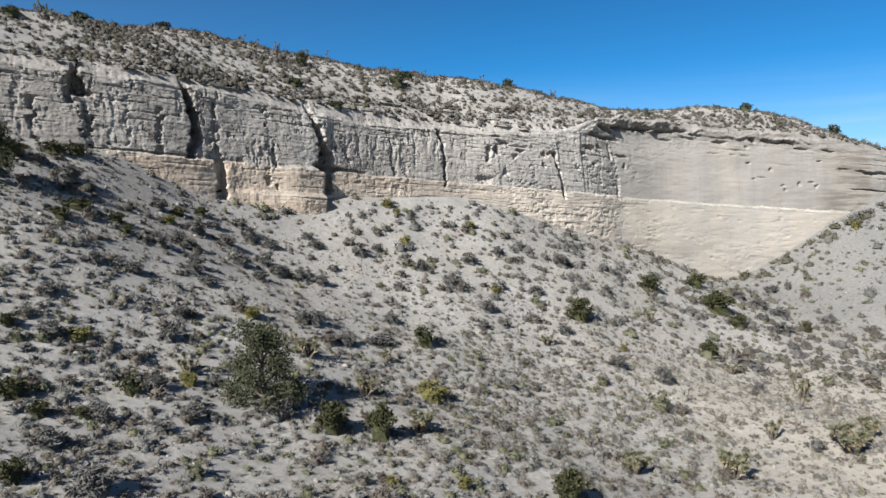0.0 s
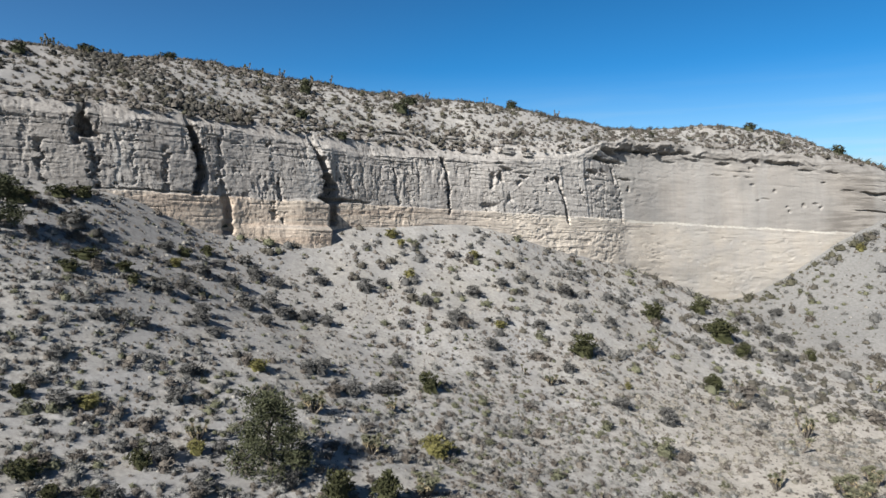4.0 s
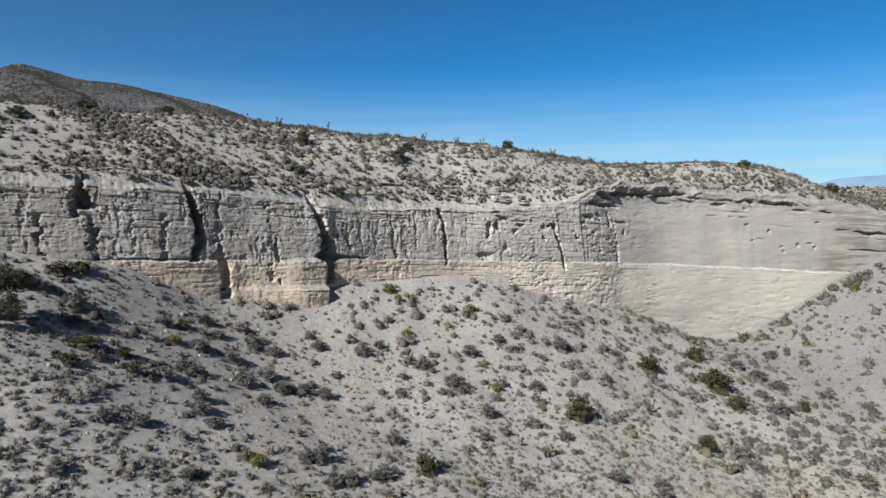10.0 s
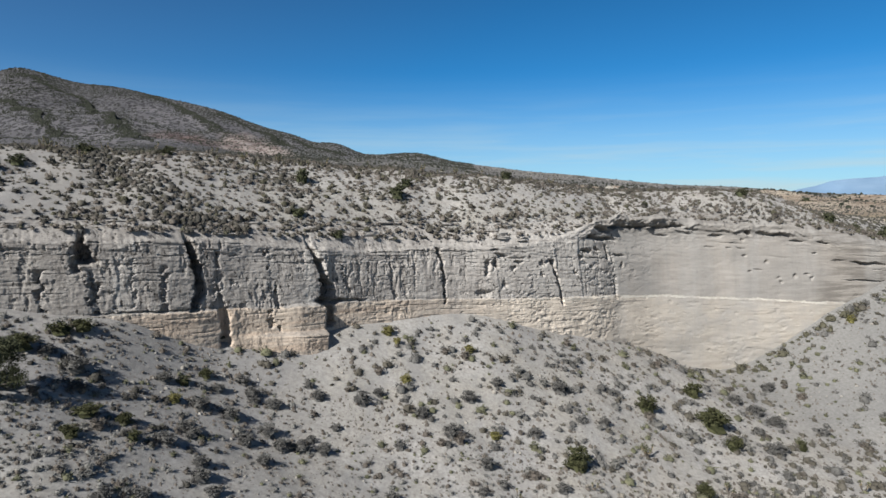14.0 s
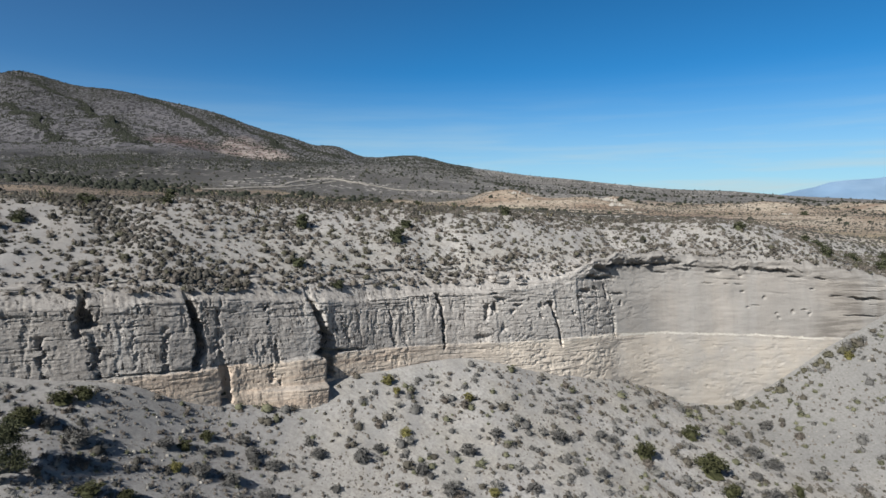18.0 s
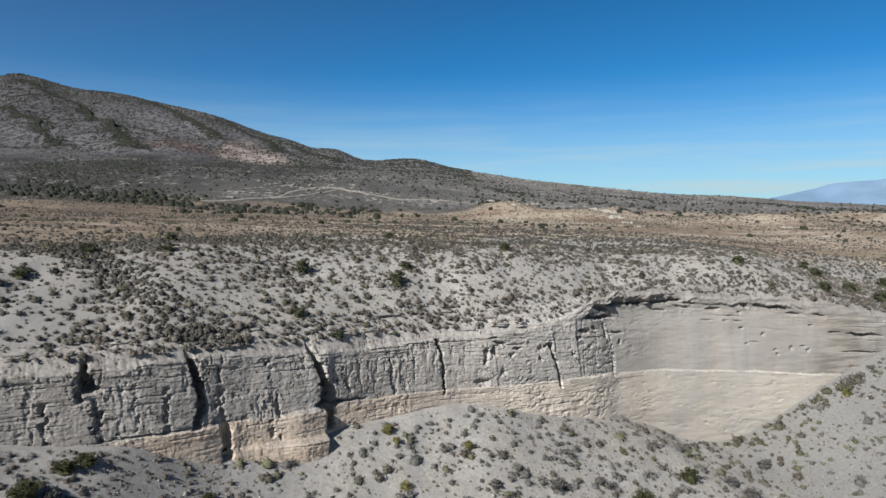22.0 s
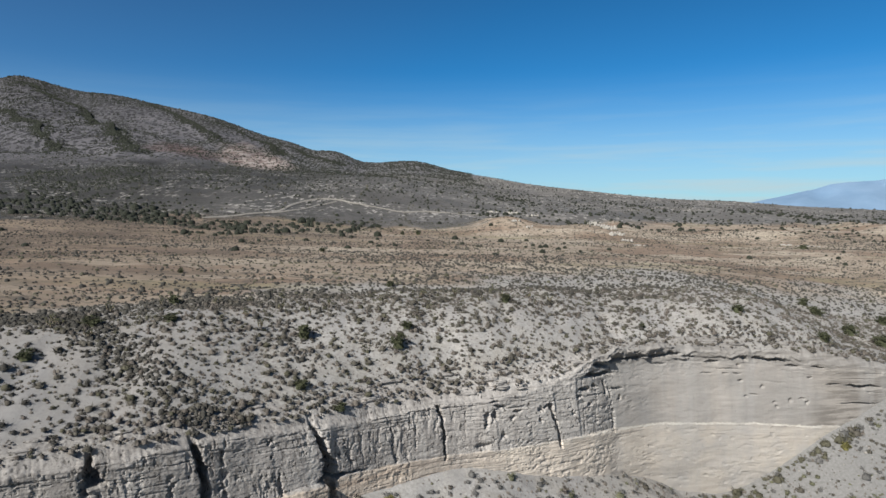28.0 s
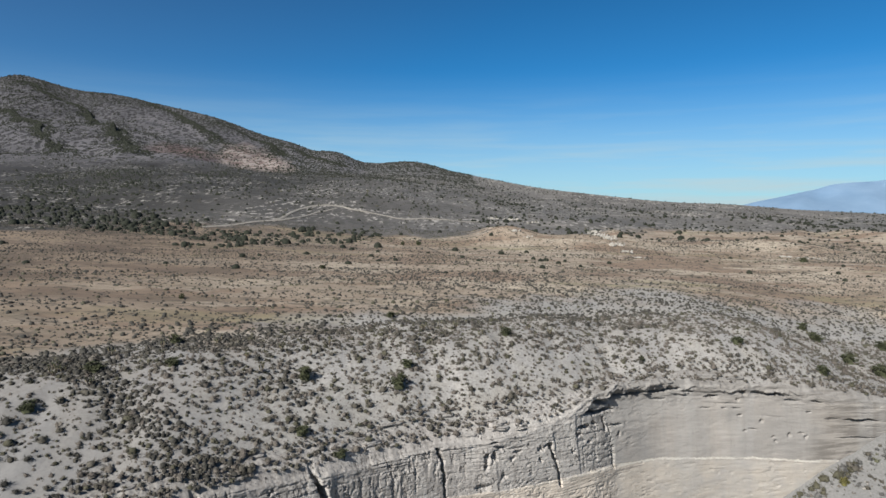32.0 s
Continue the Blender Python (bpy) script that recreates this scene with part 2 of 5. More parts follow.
# low mounds on the plain: x, y, half length, half breadth, height
MOUNDS = ((34, 330, 18, 24, 8.0), (72, 318, 20, 20, 5.5), (98, 350, 9, 26, 3.5), (165, 320, 36, 22, 5.0), (-20, 345, 14, 16, 2.0), (150, 250, 50, 20, 1.5), (230, 350, 40, 20, 2.5))


def far_z(x, y):
    a = x / np.maximum(y, 60)
    at = CREST - 640 * smooth(-0.08, 0.22, a)
    crest = 54 + (herm(SKY_A, SKY_Z, np.ravel(a)).reshape(np.shape(a)) - 54) * at / CREST
    fan = herm2(FAN_A, FAN_Y, FAN, a, np.clip(y, 150, 700))
    t = np.clip((y - 700) / (at - 700), 0, 1)
    rise = fan + (crest - fan) * (0.45 * t + 0.55 * t ** 1.9)
    tall = np.clip(crest - fan, 0, 250)
    rise = rise + smooth(0.05, 0.3, t) * (1 - smooth(0.80, 1.0, t)) * tall * 0.03 * fbm(x * 0.010, y * 0.010, 0, 34, 4)
    rise = rise + smooth(0.12, 0.3, t) * (1 - smooth(0.93, 1.0, t)) * (spurs(x, y)[0] - 2)
    for mx, my, mw, md, mh in MOUNDS:
        rise = rise + mh * np.exp(-((x - mx) / mw) ** 2 - ((y - my) / md) ** 2) * (1 + 0.25 * vnoise(x * 0.09, y * 0.05, 0, 36))
    # gullies and swells of the fans
    swell = smooth(240, 420, y) * (1 - smooth(0.5, 1, t))
    rise = rise + swell * (2.2 * fbm(x * 0.014 + y * 0.004, y * 0.006, 0, 35, 4) - 2.6 * smooth(0.25, 0.02, np.abs(vnoise(x * 0.013 + 0.3 * vnoise(y * 0.01, 1.5, 0, 38), y * 0.0035, 0, 37))))
    return rise - np.clip(y - at, 0, None) * (0.10 * np.clip((crest - 40) / 100, 0.25, 1))


def up_z(x, y):
    d = y - face_y(np.clip(np.ravel(x), -130, 130)).reshape(np.shape(x))
    near = herm2(UP_X, UP_D, UP, np.clip(x, -120, 120), d)
    near = near + smooth(1, 8, d) * (0.30 * fbm(x * 0.13, y * 0.13, 0, 21, 3) + 0.06 * fbm(x * 0.8, y * 0.8, 0, 22, 2))
    # shallow runnels down the slope over the rim
    near = near - 0.55 * smooth(2, 7, d) * (1 - smooth(16, 28, d)) * np.clip(vnoise(x * 0.33 + 0.03 * y, y * 0.05, 0, 23), 0, 1)
    w = smooth(135, 260, y)
    return near * (1 - w) + far_z(x, y) * w


def ground_z(x, y):
    x, y = np.asarray(x, float), np.asarray(y, float)
    d = y - face_y(np.clip(np.ravel(x), -130, 130)).reshape(x.shape)
    return np.where(d < 1.5, low_z(x, y), up_z(x, y))


def link(name, verts, faces, mats, parent=None, smooth_=False, index=None):
    """One mesh object from arrays of places and of faces (all of one size)."""
    me = bpy.data.meshes.new(name)
    verts, faces = np.asarray(verts, np.float32), np.asarray(faces, np.int32)
    k = faces.shape[1]
    me.vertices.add(len(verts))
    me.vertices.foreach_set("co", verts.ravel())
    me.loops.add(faces.size)
    me.loops.foreach_set("vertex_index", faces.ravel())
    me.polygons.add(len(faces))
    me.polygons.foreach_set("loop_start", np.arange(len(faces), dtype=np.int32) * k)
    me.polygons.foreach_set("loop_total", np.full(len(faces), k, np.int32))
    for m in mats if isinstance(mats, (list, tuple)) else [mats]:
        me.materials.append(m)
    if index is not None:
        me.polygons.foreach_set("material_index", np.asarray(index, np.int32))
    if smooth_:
        me.polygons.foreach_set("use_smooth", np.ones(len(faces), bool))
    me.update(calc_edges=True)
    me.validate()
    ob = new(name, me)
    ob.parent = parent
    return ob


def sheet(nu, nv):
    i, j = np.meshgrid(np.arange(nu - 1), np.arange(nv - 1), indexing="ij")
    a = (i * nv + j).ravel()
    return np.stack([a, a + nv, a + nv + 1, a + 1], 1)


# ---- materials ----
class Mat:
    """A node material that is written line by line."""

    def __init__(self, name, rough=0.9):
        self.m = bpy.data.materials.new(name)
        self.m.use_nodes = True
        self.t = self.m.node_tree
        self.b = self.t.nodes["Principled BSDF"]
        self.b.inputs["Roughness"].default_value = rough
        self.b.inputs["Specular IOR Level"].default_value = 0.15
        self.co = self.t.nodes.new("ShaderNodeTexCoord").outputs["Object"]
        self.geo = self.t.nodes.new("ShaderNodeNewGeometry")

    def link(self, a, b):
        self.t.links.new(a, b)

    def mapped(self, scale, vec=None):
        n = self.t.nodes.new("ShaderNodeMapping")
        n.inputs["Scale"].default_value = scale
        self.link(vec or self.co, n.inputs["Vector"])
        return n.outputs[0]

    def noise(self, scale, detail=4.0, rough=0.6, vec=None):
        n = self.t.nodes.new("ShaderNodeTexNoise")
        n.inputs["Scale"].default_value, n.inputs["Detail"].default_value, n.inputs["Roughness"].default_value = scale, detail, rough
        self.link(vec or self.co, n.inputs["Vector"])
        return n.outputs["Fac"]

    def cells(self, scale, vec=None, feature="F1"):
        n = self.t.nodes.new("ShaderNodeTexVoronoi")
        n.feature = feature
        n.inputs["Scale"].default_value = scale
        self.link(vec or self.co, n.inputs["Vector"])
        return n.outputs["Distance"]

    def span(self, value, a, b, c=0.0, d=1.0):
        n = self.t.nodes.new("ShaderNodeMapRange")
        for k, v in (("From Min", a), ("From Max", b), ("To Min", c), ("To Max", d)):
            n.inputs[k].default_value = v
        self.link(value, n.inputs["Value"])
        return n.outputs[0]

    def math(self, op, a, b):
        n = self.t.nodes.new("ShaderNodeMath")
        n.operation = op
        for s, v in zip(n.inputs, (a, b)):
            if isinstance(v, (int, float)):
                s.default_value = v
            else:
                self.link(v, s)
        return n.outputs[0]

    def mix(self, fac, a, b, blend="MIX"):
        n = self.t.nodes.new("ShaderNodeMix")
        n.data_type, n.blend_type = "RGBA", blend
        for key, v in (("Factor", fac), ("A", a), ("B", b)):
            s = n.inputs[key] if key == "Factor" else [q for q in n.inputs if q.name == key and q.type == "RGBA"][0]
            if isinstance(v, tuple):
                s.default_value = (*v, 1)
            elif isinstance(v, (int, float)):
                s.default_value = v
            else:
                self.link(v, s)
        return [q for q in n.outputs if q.type == "RGBA"][0]

    def ramp(self, value, stops):
        n = self.t.nodes.new("ShaderNodeValToRGB")
        e = n.color_ramp.elements
        while len(e) < len(stops):
            e.new(0.5)
        for q, (p, c) in zip(e, stops):
            q.position, q.color = p, (*c, 1)
        self.link(value, n.inputs[0])
        return n.outputs[0]

    def xyz(self):
        n = self.t.nodes.new("ShaderNodeSeparateXYZ")
        self.link(self.co, n.inputs[0])
        return n.outputs

    def done(self, colour, bump=None, strength=0.4, distance=0.05):
        if isinstance(colour, tuple):
            self.b.inputs["Base Color"].default_value = (*colour, 1)
        else:
            self.link(colour, self.b.inputs["Base Color"])
        if bump is not None:
            n = self.t.nodes.new("ShaderNodeBump")
            n.inputs["Strength"].default_value, n.inputs["Distance"].default_value = strength, distance
            self.link(bump, n.inputs["Height"])
            self.link(n.outputs[0], self.b.inputs["Normal"])
        return self.m


def make_ground():
    k = Mat("desert_soil", 0.95)
    x, y, z = k.xyz()
    grain = k.noise(2.6, 6, 0.7)
    patch = k.noise(0.09, 4, 0.55)
    pale = k.mix(k.span(patch, 0.35, 0.65), (0.248, 0.237, 0.216), (0.303, 0.291, 0.274))
    pale = k.mix(k.span(k.noise(0.35, 5, 0.6), 0.42, 0.72), pale, (0.269, 0.249, 0.217))
    stones = k.span(k.cells(5.0), 0.10, 0.34)
    pale = k.mix(k.span(grain, 0.42, 0.72, 0.0, 0.75), pale, (0.129, 0.117, 0.103))
    pale = k.mix(k.math("MULTIPLY", k.span(stones, 0, 1, 0.4, 0.0), k.span(k.noise(0.6, 3), 0.45, 0.65)), pale, (0.137, 0.124, 0.116))
    # tan and rusty soil of the flat behind the mesa's edge
    wide = k.mapped((0.55, 1.25, 1))
    far = k.mix(k.span(k.noise(0.030, 4, 0.65, wide), 0.45, 0.53), (0.262, 0.213, 0.163), (0.175, 0.127, 0.093))
    far = k.mix(k.span(k.noise(0.045, 5, 0.65, wide), 0.52, 0.58, 0, 0.9), far, (0.316, 0.270, 0.210))
    far = k.mix(k.span(k.noise(0.03, 4, 0.6, k.mapped((0.3, 1.5, 3))), 0.56, 0.64, 0, 0.7), far, (0.199, 0.180, 0.105))
    far = k.mix(k.span(k.noise(0.075, 5, 0.7, wide), 0.54, 0.62, 0, 0.7), far, (0.124, 0.101, 0.075))
    far = k.mix(k.span(k.noise(0.5, 4, 0.7), 0.45, 0.7, 0, 0.6), far, (0.132, 0.105, 0.078))
    west = k.span(k.math("ADD", x, k.math("MULTIPLY", k.noise(0.02, 3), 120.0)), 60.0, -40.0, 0, 0.93)
    far = k.mix(west, far, k.mix(k.span(k.noise(0.05, 4, 0.65, wide), 0.44, 0.56), (0.155, 0.118, 0.086), (0.085, 0.064, 0.048)))
    far = k.mix(k.span(k.noise(0.30, 3, 0.6, k.mapped((0.8, 1.5, 1))), 0.54, 0.62, 0, 0.65), far, (0.062, 0.053, 0.043))
    edge = k.math("ADD", k.math("ADD", y, k.span(x, -60.0, 45.0, 55.0, -40.0)), k.math("MULTIPLY", k.noise(0.03, 5, 0.6), 110.0))
    pale = k.mix(k.span(k.noise(1.1, 3, 0.6), 0.50, 0.62, 0, 0.35), pale, (0.185, 0.172, 0.155))
    pale = k.mix(k.span(k.noise(4.0, 2, 0.6), 0.56, 0.64, 0, 0.45), pale, (0.15, 0.137, 0.122))
    # dimness of the upper western slope, put into the soil colour
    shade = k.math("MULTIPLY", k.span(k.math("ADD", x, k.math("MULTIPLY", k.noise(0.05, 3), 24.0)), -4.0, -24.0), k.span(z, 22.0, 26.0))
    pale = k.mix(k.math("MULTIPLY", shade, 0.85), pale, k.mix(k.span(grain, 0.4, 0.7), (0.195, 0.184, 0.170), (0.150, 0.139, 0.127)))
    pale = k.mix(k.span(k.noise(1.0, 4, 0.6, k.mapped((0.22, 0.06, 0.06))), 0.50, 0.60, 0, 0.45), pale, (0.185, 0.18, 0.176))
    # warmer sand on the flat at the foot of the slope, grey gravel on the steep bank
    sand = k.math("MULTIPLY", k.span(k.math("ADD", x, k.math("MULTIPLY", k.noise(0.08, 3), 16.0)), 20.0, 34.0), k.span(y, 66.0, 50.0))
    pale = k.mix(k.math("MULTIPLY", sand, 0.8), pale, k.mix(k.span(grain, 0.4, 0.7), (0.319, 0.289, 0.244), (0.245, 0.216, 0.181)))
    bank = k.math("MULTIPLY", k.span(k.math("ADD", x, k.math("MULTIPLY", k.noise(0.07, 3), 14.0)), 0.0, -14.0), k.math("MULTIPLY", k.span(y, 34.0, 44.0), k.span(z, 23.0, 21.0)))
    pale = k.mix(k.math("MULTIPLY", bank, 0.65), pale, k.mix(k.span(grain, 0.4, 0.7), (0.201, 0.193, 0.185), (0.134, 0.127, 0.121)))
    cone = k.math("MULTIPLY", k.span(k.math("ADD", x, k.math("MULTIPLY", k.noise(0.07, 3), 8.0)), 42.0, 52.0), k.math("MULTIPLY", k.span(y, 70.0, 80.0), k.span(z, 20.0, 18.0)))
    pale = k.mix(k.math("MULTIPLY", cone, 0.9), pale, k.mix(k.span(grain, 0.4, 0.7), (0.152, 0.148, 0.141), (0.107, 0.103, 0.097)))
    col = k.mix(k.span(edge, 164.0, 184.0), pale, far)
    # grey-brown gravel fans and hills
    hill = k.mix(k.span(k.noise(0.012, 5, 0.6), 0.4, 0.62), (0.070, 0.066, 0.062), (0.106, 0.099, 0.093))
    hill = k.mix(k.span(k.noise(0.030, 6, 0.7, k.mapped((0.6, 1, 1))), 0.56, 0.64, 0, 0.75), hill, (0.205, 0.188, 0.170))
    hill = k.mix(k.span(k.noise(0.09, 4, 0.7), 0.50, 0.62, 0, 0.7), hill, (0.048, 0.046, 0.040))
    # darker to the west: dense scrub, plus shading put into the colour
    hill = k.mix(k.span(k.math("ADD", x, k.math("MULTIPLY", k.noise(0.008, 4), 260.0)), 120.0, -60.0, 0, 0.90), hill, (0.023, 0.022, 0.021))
    grit = k.noise(0.30, 2.5, 0.6, k.mapped((1, 0.4, 1)))
    hill = k.mix(k.span(grit, 0.55, 0.62, 0, 0.6), hill, (0.040, 0.040, 0.034))
    hill = k.mix(k.math("MULTIPLY", k.span(grit, 0.44, 0.36, 0, 0.8), k.span(k.noise(0.016, 4, 0.6), 0.43, 0.55)), hill, (0.310, 0.288, 0.260))
    # the bare mountain side, dotted with scrub
    high = k.span(k.math("ADD", z, k.math("MULTIPLY", k.noise(0.01, 4), 50.0)), 128.0, 150.0)
    hill = k.mix(k.math("MULTIPLY", high, 0.92), hill, k.mix(k.span(k.noise(0.02, 5, 0.7), 0.4, 0.62), (0.150, 0.142, 0.146), (0.100, 0.095, 0.099)))
    dots = k.span(k.cells(0.14, k.mapped((1, 0.6, 0.3))), 0.52, 0.40, 0, 0.92)
    hill = k.mix(k.math("MULTIPLY", dots, high), hill, (0.020, 0.020, 0.019))
    # the western mountain side darkened likewise, part scrub and part painted shading
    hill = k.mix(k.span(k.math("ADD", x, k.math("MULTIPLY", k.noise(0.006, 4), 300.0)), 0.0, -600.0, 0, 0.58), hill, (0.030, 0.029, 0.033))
    hill = k.mix(k.span(k.math("ADD", x, k.math("MULTIPLY", k.noise(0.01, 4), 240.0)), -60.0, 460.0, 0, 0.30), hill, (0.153, 0.142, 0.130))
    # a pale pinkish slide and red earth on the hillside
    spot = k.math("ADD", k.math("POWER", k.math("DIVIDE", k.math("ADD", x, k.math("MULTIPLY", y, 0.298)), 62.0), 2.0), k.math("POWER", k.math("DIVIDE", k.math("ADD", y, -1060.0), 190.0), 2.0))
    spot = k.math("ADD", spot, k.span(k.noise(0.03, 4, 0.6, k.mapped((2.0, 0.4, 1))), 0, 1, -0.8, 0.8))
    hill = k.mix(k.span(spot, 1.4, 0.5, 0, 0.85), hill, k.mix(k.span(k.noise(0.06, 4, 0.6, k.mapped((2.5, 0.4, 1))), 0.42, 0.58), (0.275, 0.235, 0.208), (0.140, 0.098, 0.085)))
    red = k.math("ADD", k.math("POWER", k.math("DIVIDE", k.math("ADD", x, k.math("MULTIPLY", y, 0.41)), 60.0), 2.0), k.math("POWER", k.math("DIVIDE", k.math("ADD", y, -1010.0), 90.0), 2.0))
    red = k.math("ADD", red, k.span(k.noise(0.03, 4, 0.6), 0, 1, -0.8, 0.8))
    hill = k.mix(k.span(red, 1.4, 0.0, 0, 0.6), hill, (0.098, 0.056, 0.048))
    edge2 = k.math("ADD", y, k.span(k.noise(0.012, 6, 0.68, k.mapped((0.7, 1.2, 1))), 0, 1, -70.0, 170.0))
    edge2 = k.math("ADD", edge2, k.math("MULTIPLY", x, -0.42))
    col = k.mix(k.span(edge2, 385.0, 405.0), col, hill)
    relief = k.math("ADD", k.math("MULTIPLY", grain, 0.6), k.math("MULTIPLY", k.noise(14.0, 4, 0.7), 0.4))
    return k.done(col, relief, 0.5, 0.12)


def make_rock():
    k = Mat("layered_rock", 0.92)
    x, y, z = k.xyz()
    h = k.math("ADD", k.math("SUBTRACT", z, 17.2), k.math("MULTIPLY", x, 0.06))
    h = k.math("ADD", h, k.span(k.noise(0.35, 3), 0, 1, -0.35, 0.35))
    h = k.math("ADD", h, k.span(k.noise(1.7, 4, 0.65), 0, 1, -0.28, 0.28))
    flat = k.mapped((0.16, 0.16, 2.6))
    tall = k.mapped((1.1, 1.1, 0.07))
    grey = k.mix(k.span(k.noise(1.0, 5, 0.6, flat), 0.35, 0.65), (0.275, 0.252, 0.229), (0.335, 0.310, 0.283))
    grey = k.mix(k.span(k.noise(0.8, 4, 0.6, tall), 0.5, 0.75, 0, 0.55), grey, (0.178, 0.156, 0.137))
    pale = k.mix(k.span(k.noise(0.9, 5, 0.6, flat), 0.35, 0.65), (0.256, 0.231, 0.204), (0.292, 0.266, 0.235))
    pale = k.mix(k.span(k.noise(0.3, 4, 0.6, tall), 0.46, 0.66, 0, 0.6), pale, (0.218, 0.204, 0.184))
    pale = k.mix(k.span(k.noise(0.09, 4, 0.6), 0.42, 0.60, 0, 0.6), pale, (0.214, 0.204, 0.190))
    pale = k.mix(k.span(k.noise(0.55, 4, 0.6, k.mapped((0.5, 0.5, 0.05))), 0.46, 0.60, 0, 0.35), pale, (0.176, 0.161, 0.145))
    pale = k.mix(k.span(k.noise(0.8, 3, 0.6, k.mapped((0.45, 0.45, 0.04))), 0.54, 0.64, 0, 0.4), pale, (0.255, 0.242, 0.226))
    pale = k.mix(k.span(k.noise(1.0, 4, 0.65, k.mapped((0.22, 0.22, 3.4))), 0.54, 0.66, 0, 0.25), pale, (0.168, 0.157, 0.143))
    pale = k.mix(k.span(k.math("ADD", x, k.span(k.noise(0.2, 4), 0, 1, -9, 9)), 57.0, 64.0, 0, 0.8), pale, k.mix(k.span(k.noise(1.0, 4, 0.6, k.mapped((0.12, 0.12, 1.6))), 0.42, 0.56), (0.235, 0.212, 0.185), (0.12, 0.106, 0.092)))
    ledge = k.math("ADD", h, k.span(k.noise(0.5, 3), 0, 1, -0.9, 0.9))
    pale = k.mix(k.span(ledge, 9.0, 9.5, 0, 0.85), pale, k.mix(k.span(k.noise(0.8, 4, 0.6, flat), 0.42, 0.6), (0.205, 0.19, 0.172), (0.135, 0.123, 0.11)))
    grey = k.mix(k.span(k.math("ADD", x, k.math("MULTIPLY", k.noise(0.12, 3), 14.0)), 0.0, -24.0, 0, 0.62), grey, (0.182, 0.167, 0.151))
    grey = k.mix(k.span(k.noise(0.55, 4, 0.6, k.mapped((0.6, 0.6, 0.05))), 0.56, 0.66, 0, 0.6), grey, (0.385, 0.360, 0.328))
    grey = k.mix(k.span(k.math("ADD", x, k.math("MULTIPLY", k.noise(0.12, 3), 8.0)), 4.0, 18.0, 0, 0.6), grey, (0.385, 0.358, 0.325))
    upper = k.mix(k.span(k.math("ADD", x, k.span(k.noise(0.3, 4, 0.6), 0, 1, -5.0, 5.0)), 19.5, 27.0), grey, pale)
    buff = k.mix(k.span(k.noise(1.0, 5, 0.6, flat), 0.35, 0.65), (0.292, 0.260, 0.221), (0.330, 0.300, 0.258))
    buff = k.mix(k.span(k.noise(0.3, 4, 0.6), 0.42, 0.66), buff, (0.264, 0.246, 0.223))
    corner = k.math("MULTIPLY", k.span(x, 2.0, 10.0), k.span(k.math("ADD", x, k.span(k.noise(0.2, 3), 0, 1, -5, 5)), 36.0, 21.0))
    buff = k.mix(k.math("MULTIPLY", corner, 0.88), buff, k.mix(k.span(k.noise(0.5, 4, 0.6), 0.42, 0.6), (0.515, 0.447, 0.370), (0.440, 0.378, 0.310)))
    warm = k.math("MULTIPLY", k.span(x, 10.0, -10.0), k.span(x, -34.0, -26.0))
    buff = k.mix(k.math("MULTIPLY", warm, 0.75), buff, k.mix(k.span(k.noise(0.6, 5, 0.6, flat), 0.4, 0.6), (0.420, 0.318, 0.236), (0.440, 0.362, 0.286)))
    col = k.mix(k.span(h, -0.05, 0.1), buff, upper)
    line = k.math("MULTIPLY", k.math("MULTIPLY", k.span(x, 2.0, 22.0), k.span(h, -0.34, -0.26)), k.span(h, 0.02, -0.05))
    col = k.mix(k.math("MULTIPLY", line, k.span(k.noise(0.7, 4, 0.6), 0.35, 0.6, 0.15, 0.85)), col, (0.46, 0.43, 0.375))
    # grey wash stains that run down over both beds
    wash = k.math("MULTIPLY", k.span(k.noise(0.42, 4, 0.62, k.mapped((0.5, 0.5, 0.05))), 0.50, 0.62, 0, 0.4), k.span(x, 20.0, 27.0, 0.2, 1.0))
    col = k.mix(wash, col, (0.272, 0.262, 0.245))
    # thin dark partings, pits with their shade put into the colour, dust and weathering
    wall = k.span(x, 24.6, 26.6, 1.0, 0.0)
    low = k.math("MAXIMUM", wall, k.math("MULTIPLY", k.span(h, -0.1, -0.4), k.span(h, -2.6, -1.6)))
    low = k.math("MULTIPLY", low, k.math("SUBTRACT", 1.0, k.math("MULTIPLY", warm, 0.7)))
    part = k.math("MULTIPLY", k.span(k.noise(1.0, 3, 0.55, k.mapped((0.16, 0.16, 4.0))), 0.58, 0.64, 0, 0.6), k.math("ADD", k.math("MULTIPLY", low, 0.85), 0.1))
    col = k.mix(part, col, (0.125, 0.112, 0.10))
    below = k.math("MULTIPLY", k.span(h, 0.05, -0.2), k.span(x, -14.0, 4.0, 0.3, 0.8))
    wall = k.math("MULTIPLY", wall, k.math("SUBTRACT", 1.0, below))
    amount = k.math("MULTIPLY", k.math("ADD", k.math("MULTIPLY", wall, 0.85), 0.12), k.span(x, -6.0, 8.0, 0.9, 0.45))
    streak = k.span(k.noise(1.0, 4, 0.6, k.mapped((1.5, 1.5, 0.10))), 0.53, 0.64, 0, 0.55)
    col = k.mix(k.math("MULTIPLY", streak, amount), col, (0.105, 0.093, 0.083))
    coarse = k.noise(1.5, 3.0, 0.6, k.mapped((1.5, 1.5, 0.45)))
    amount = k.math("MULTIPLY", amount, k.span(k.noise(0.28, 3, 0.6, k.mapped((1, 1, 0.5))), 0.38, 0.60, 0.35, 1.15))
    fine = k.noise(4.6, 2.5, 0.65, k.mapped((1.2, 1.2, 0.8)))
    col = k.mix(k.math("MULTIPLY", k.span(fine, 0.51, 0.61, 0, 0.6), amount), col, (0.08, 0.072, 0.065))
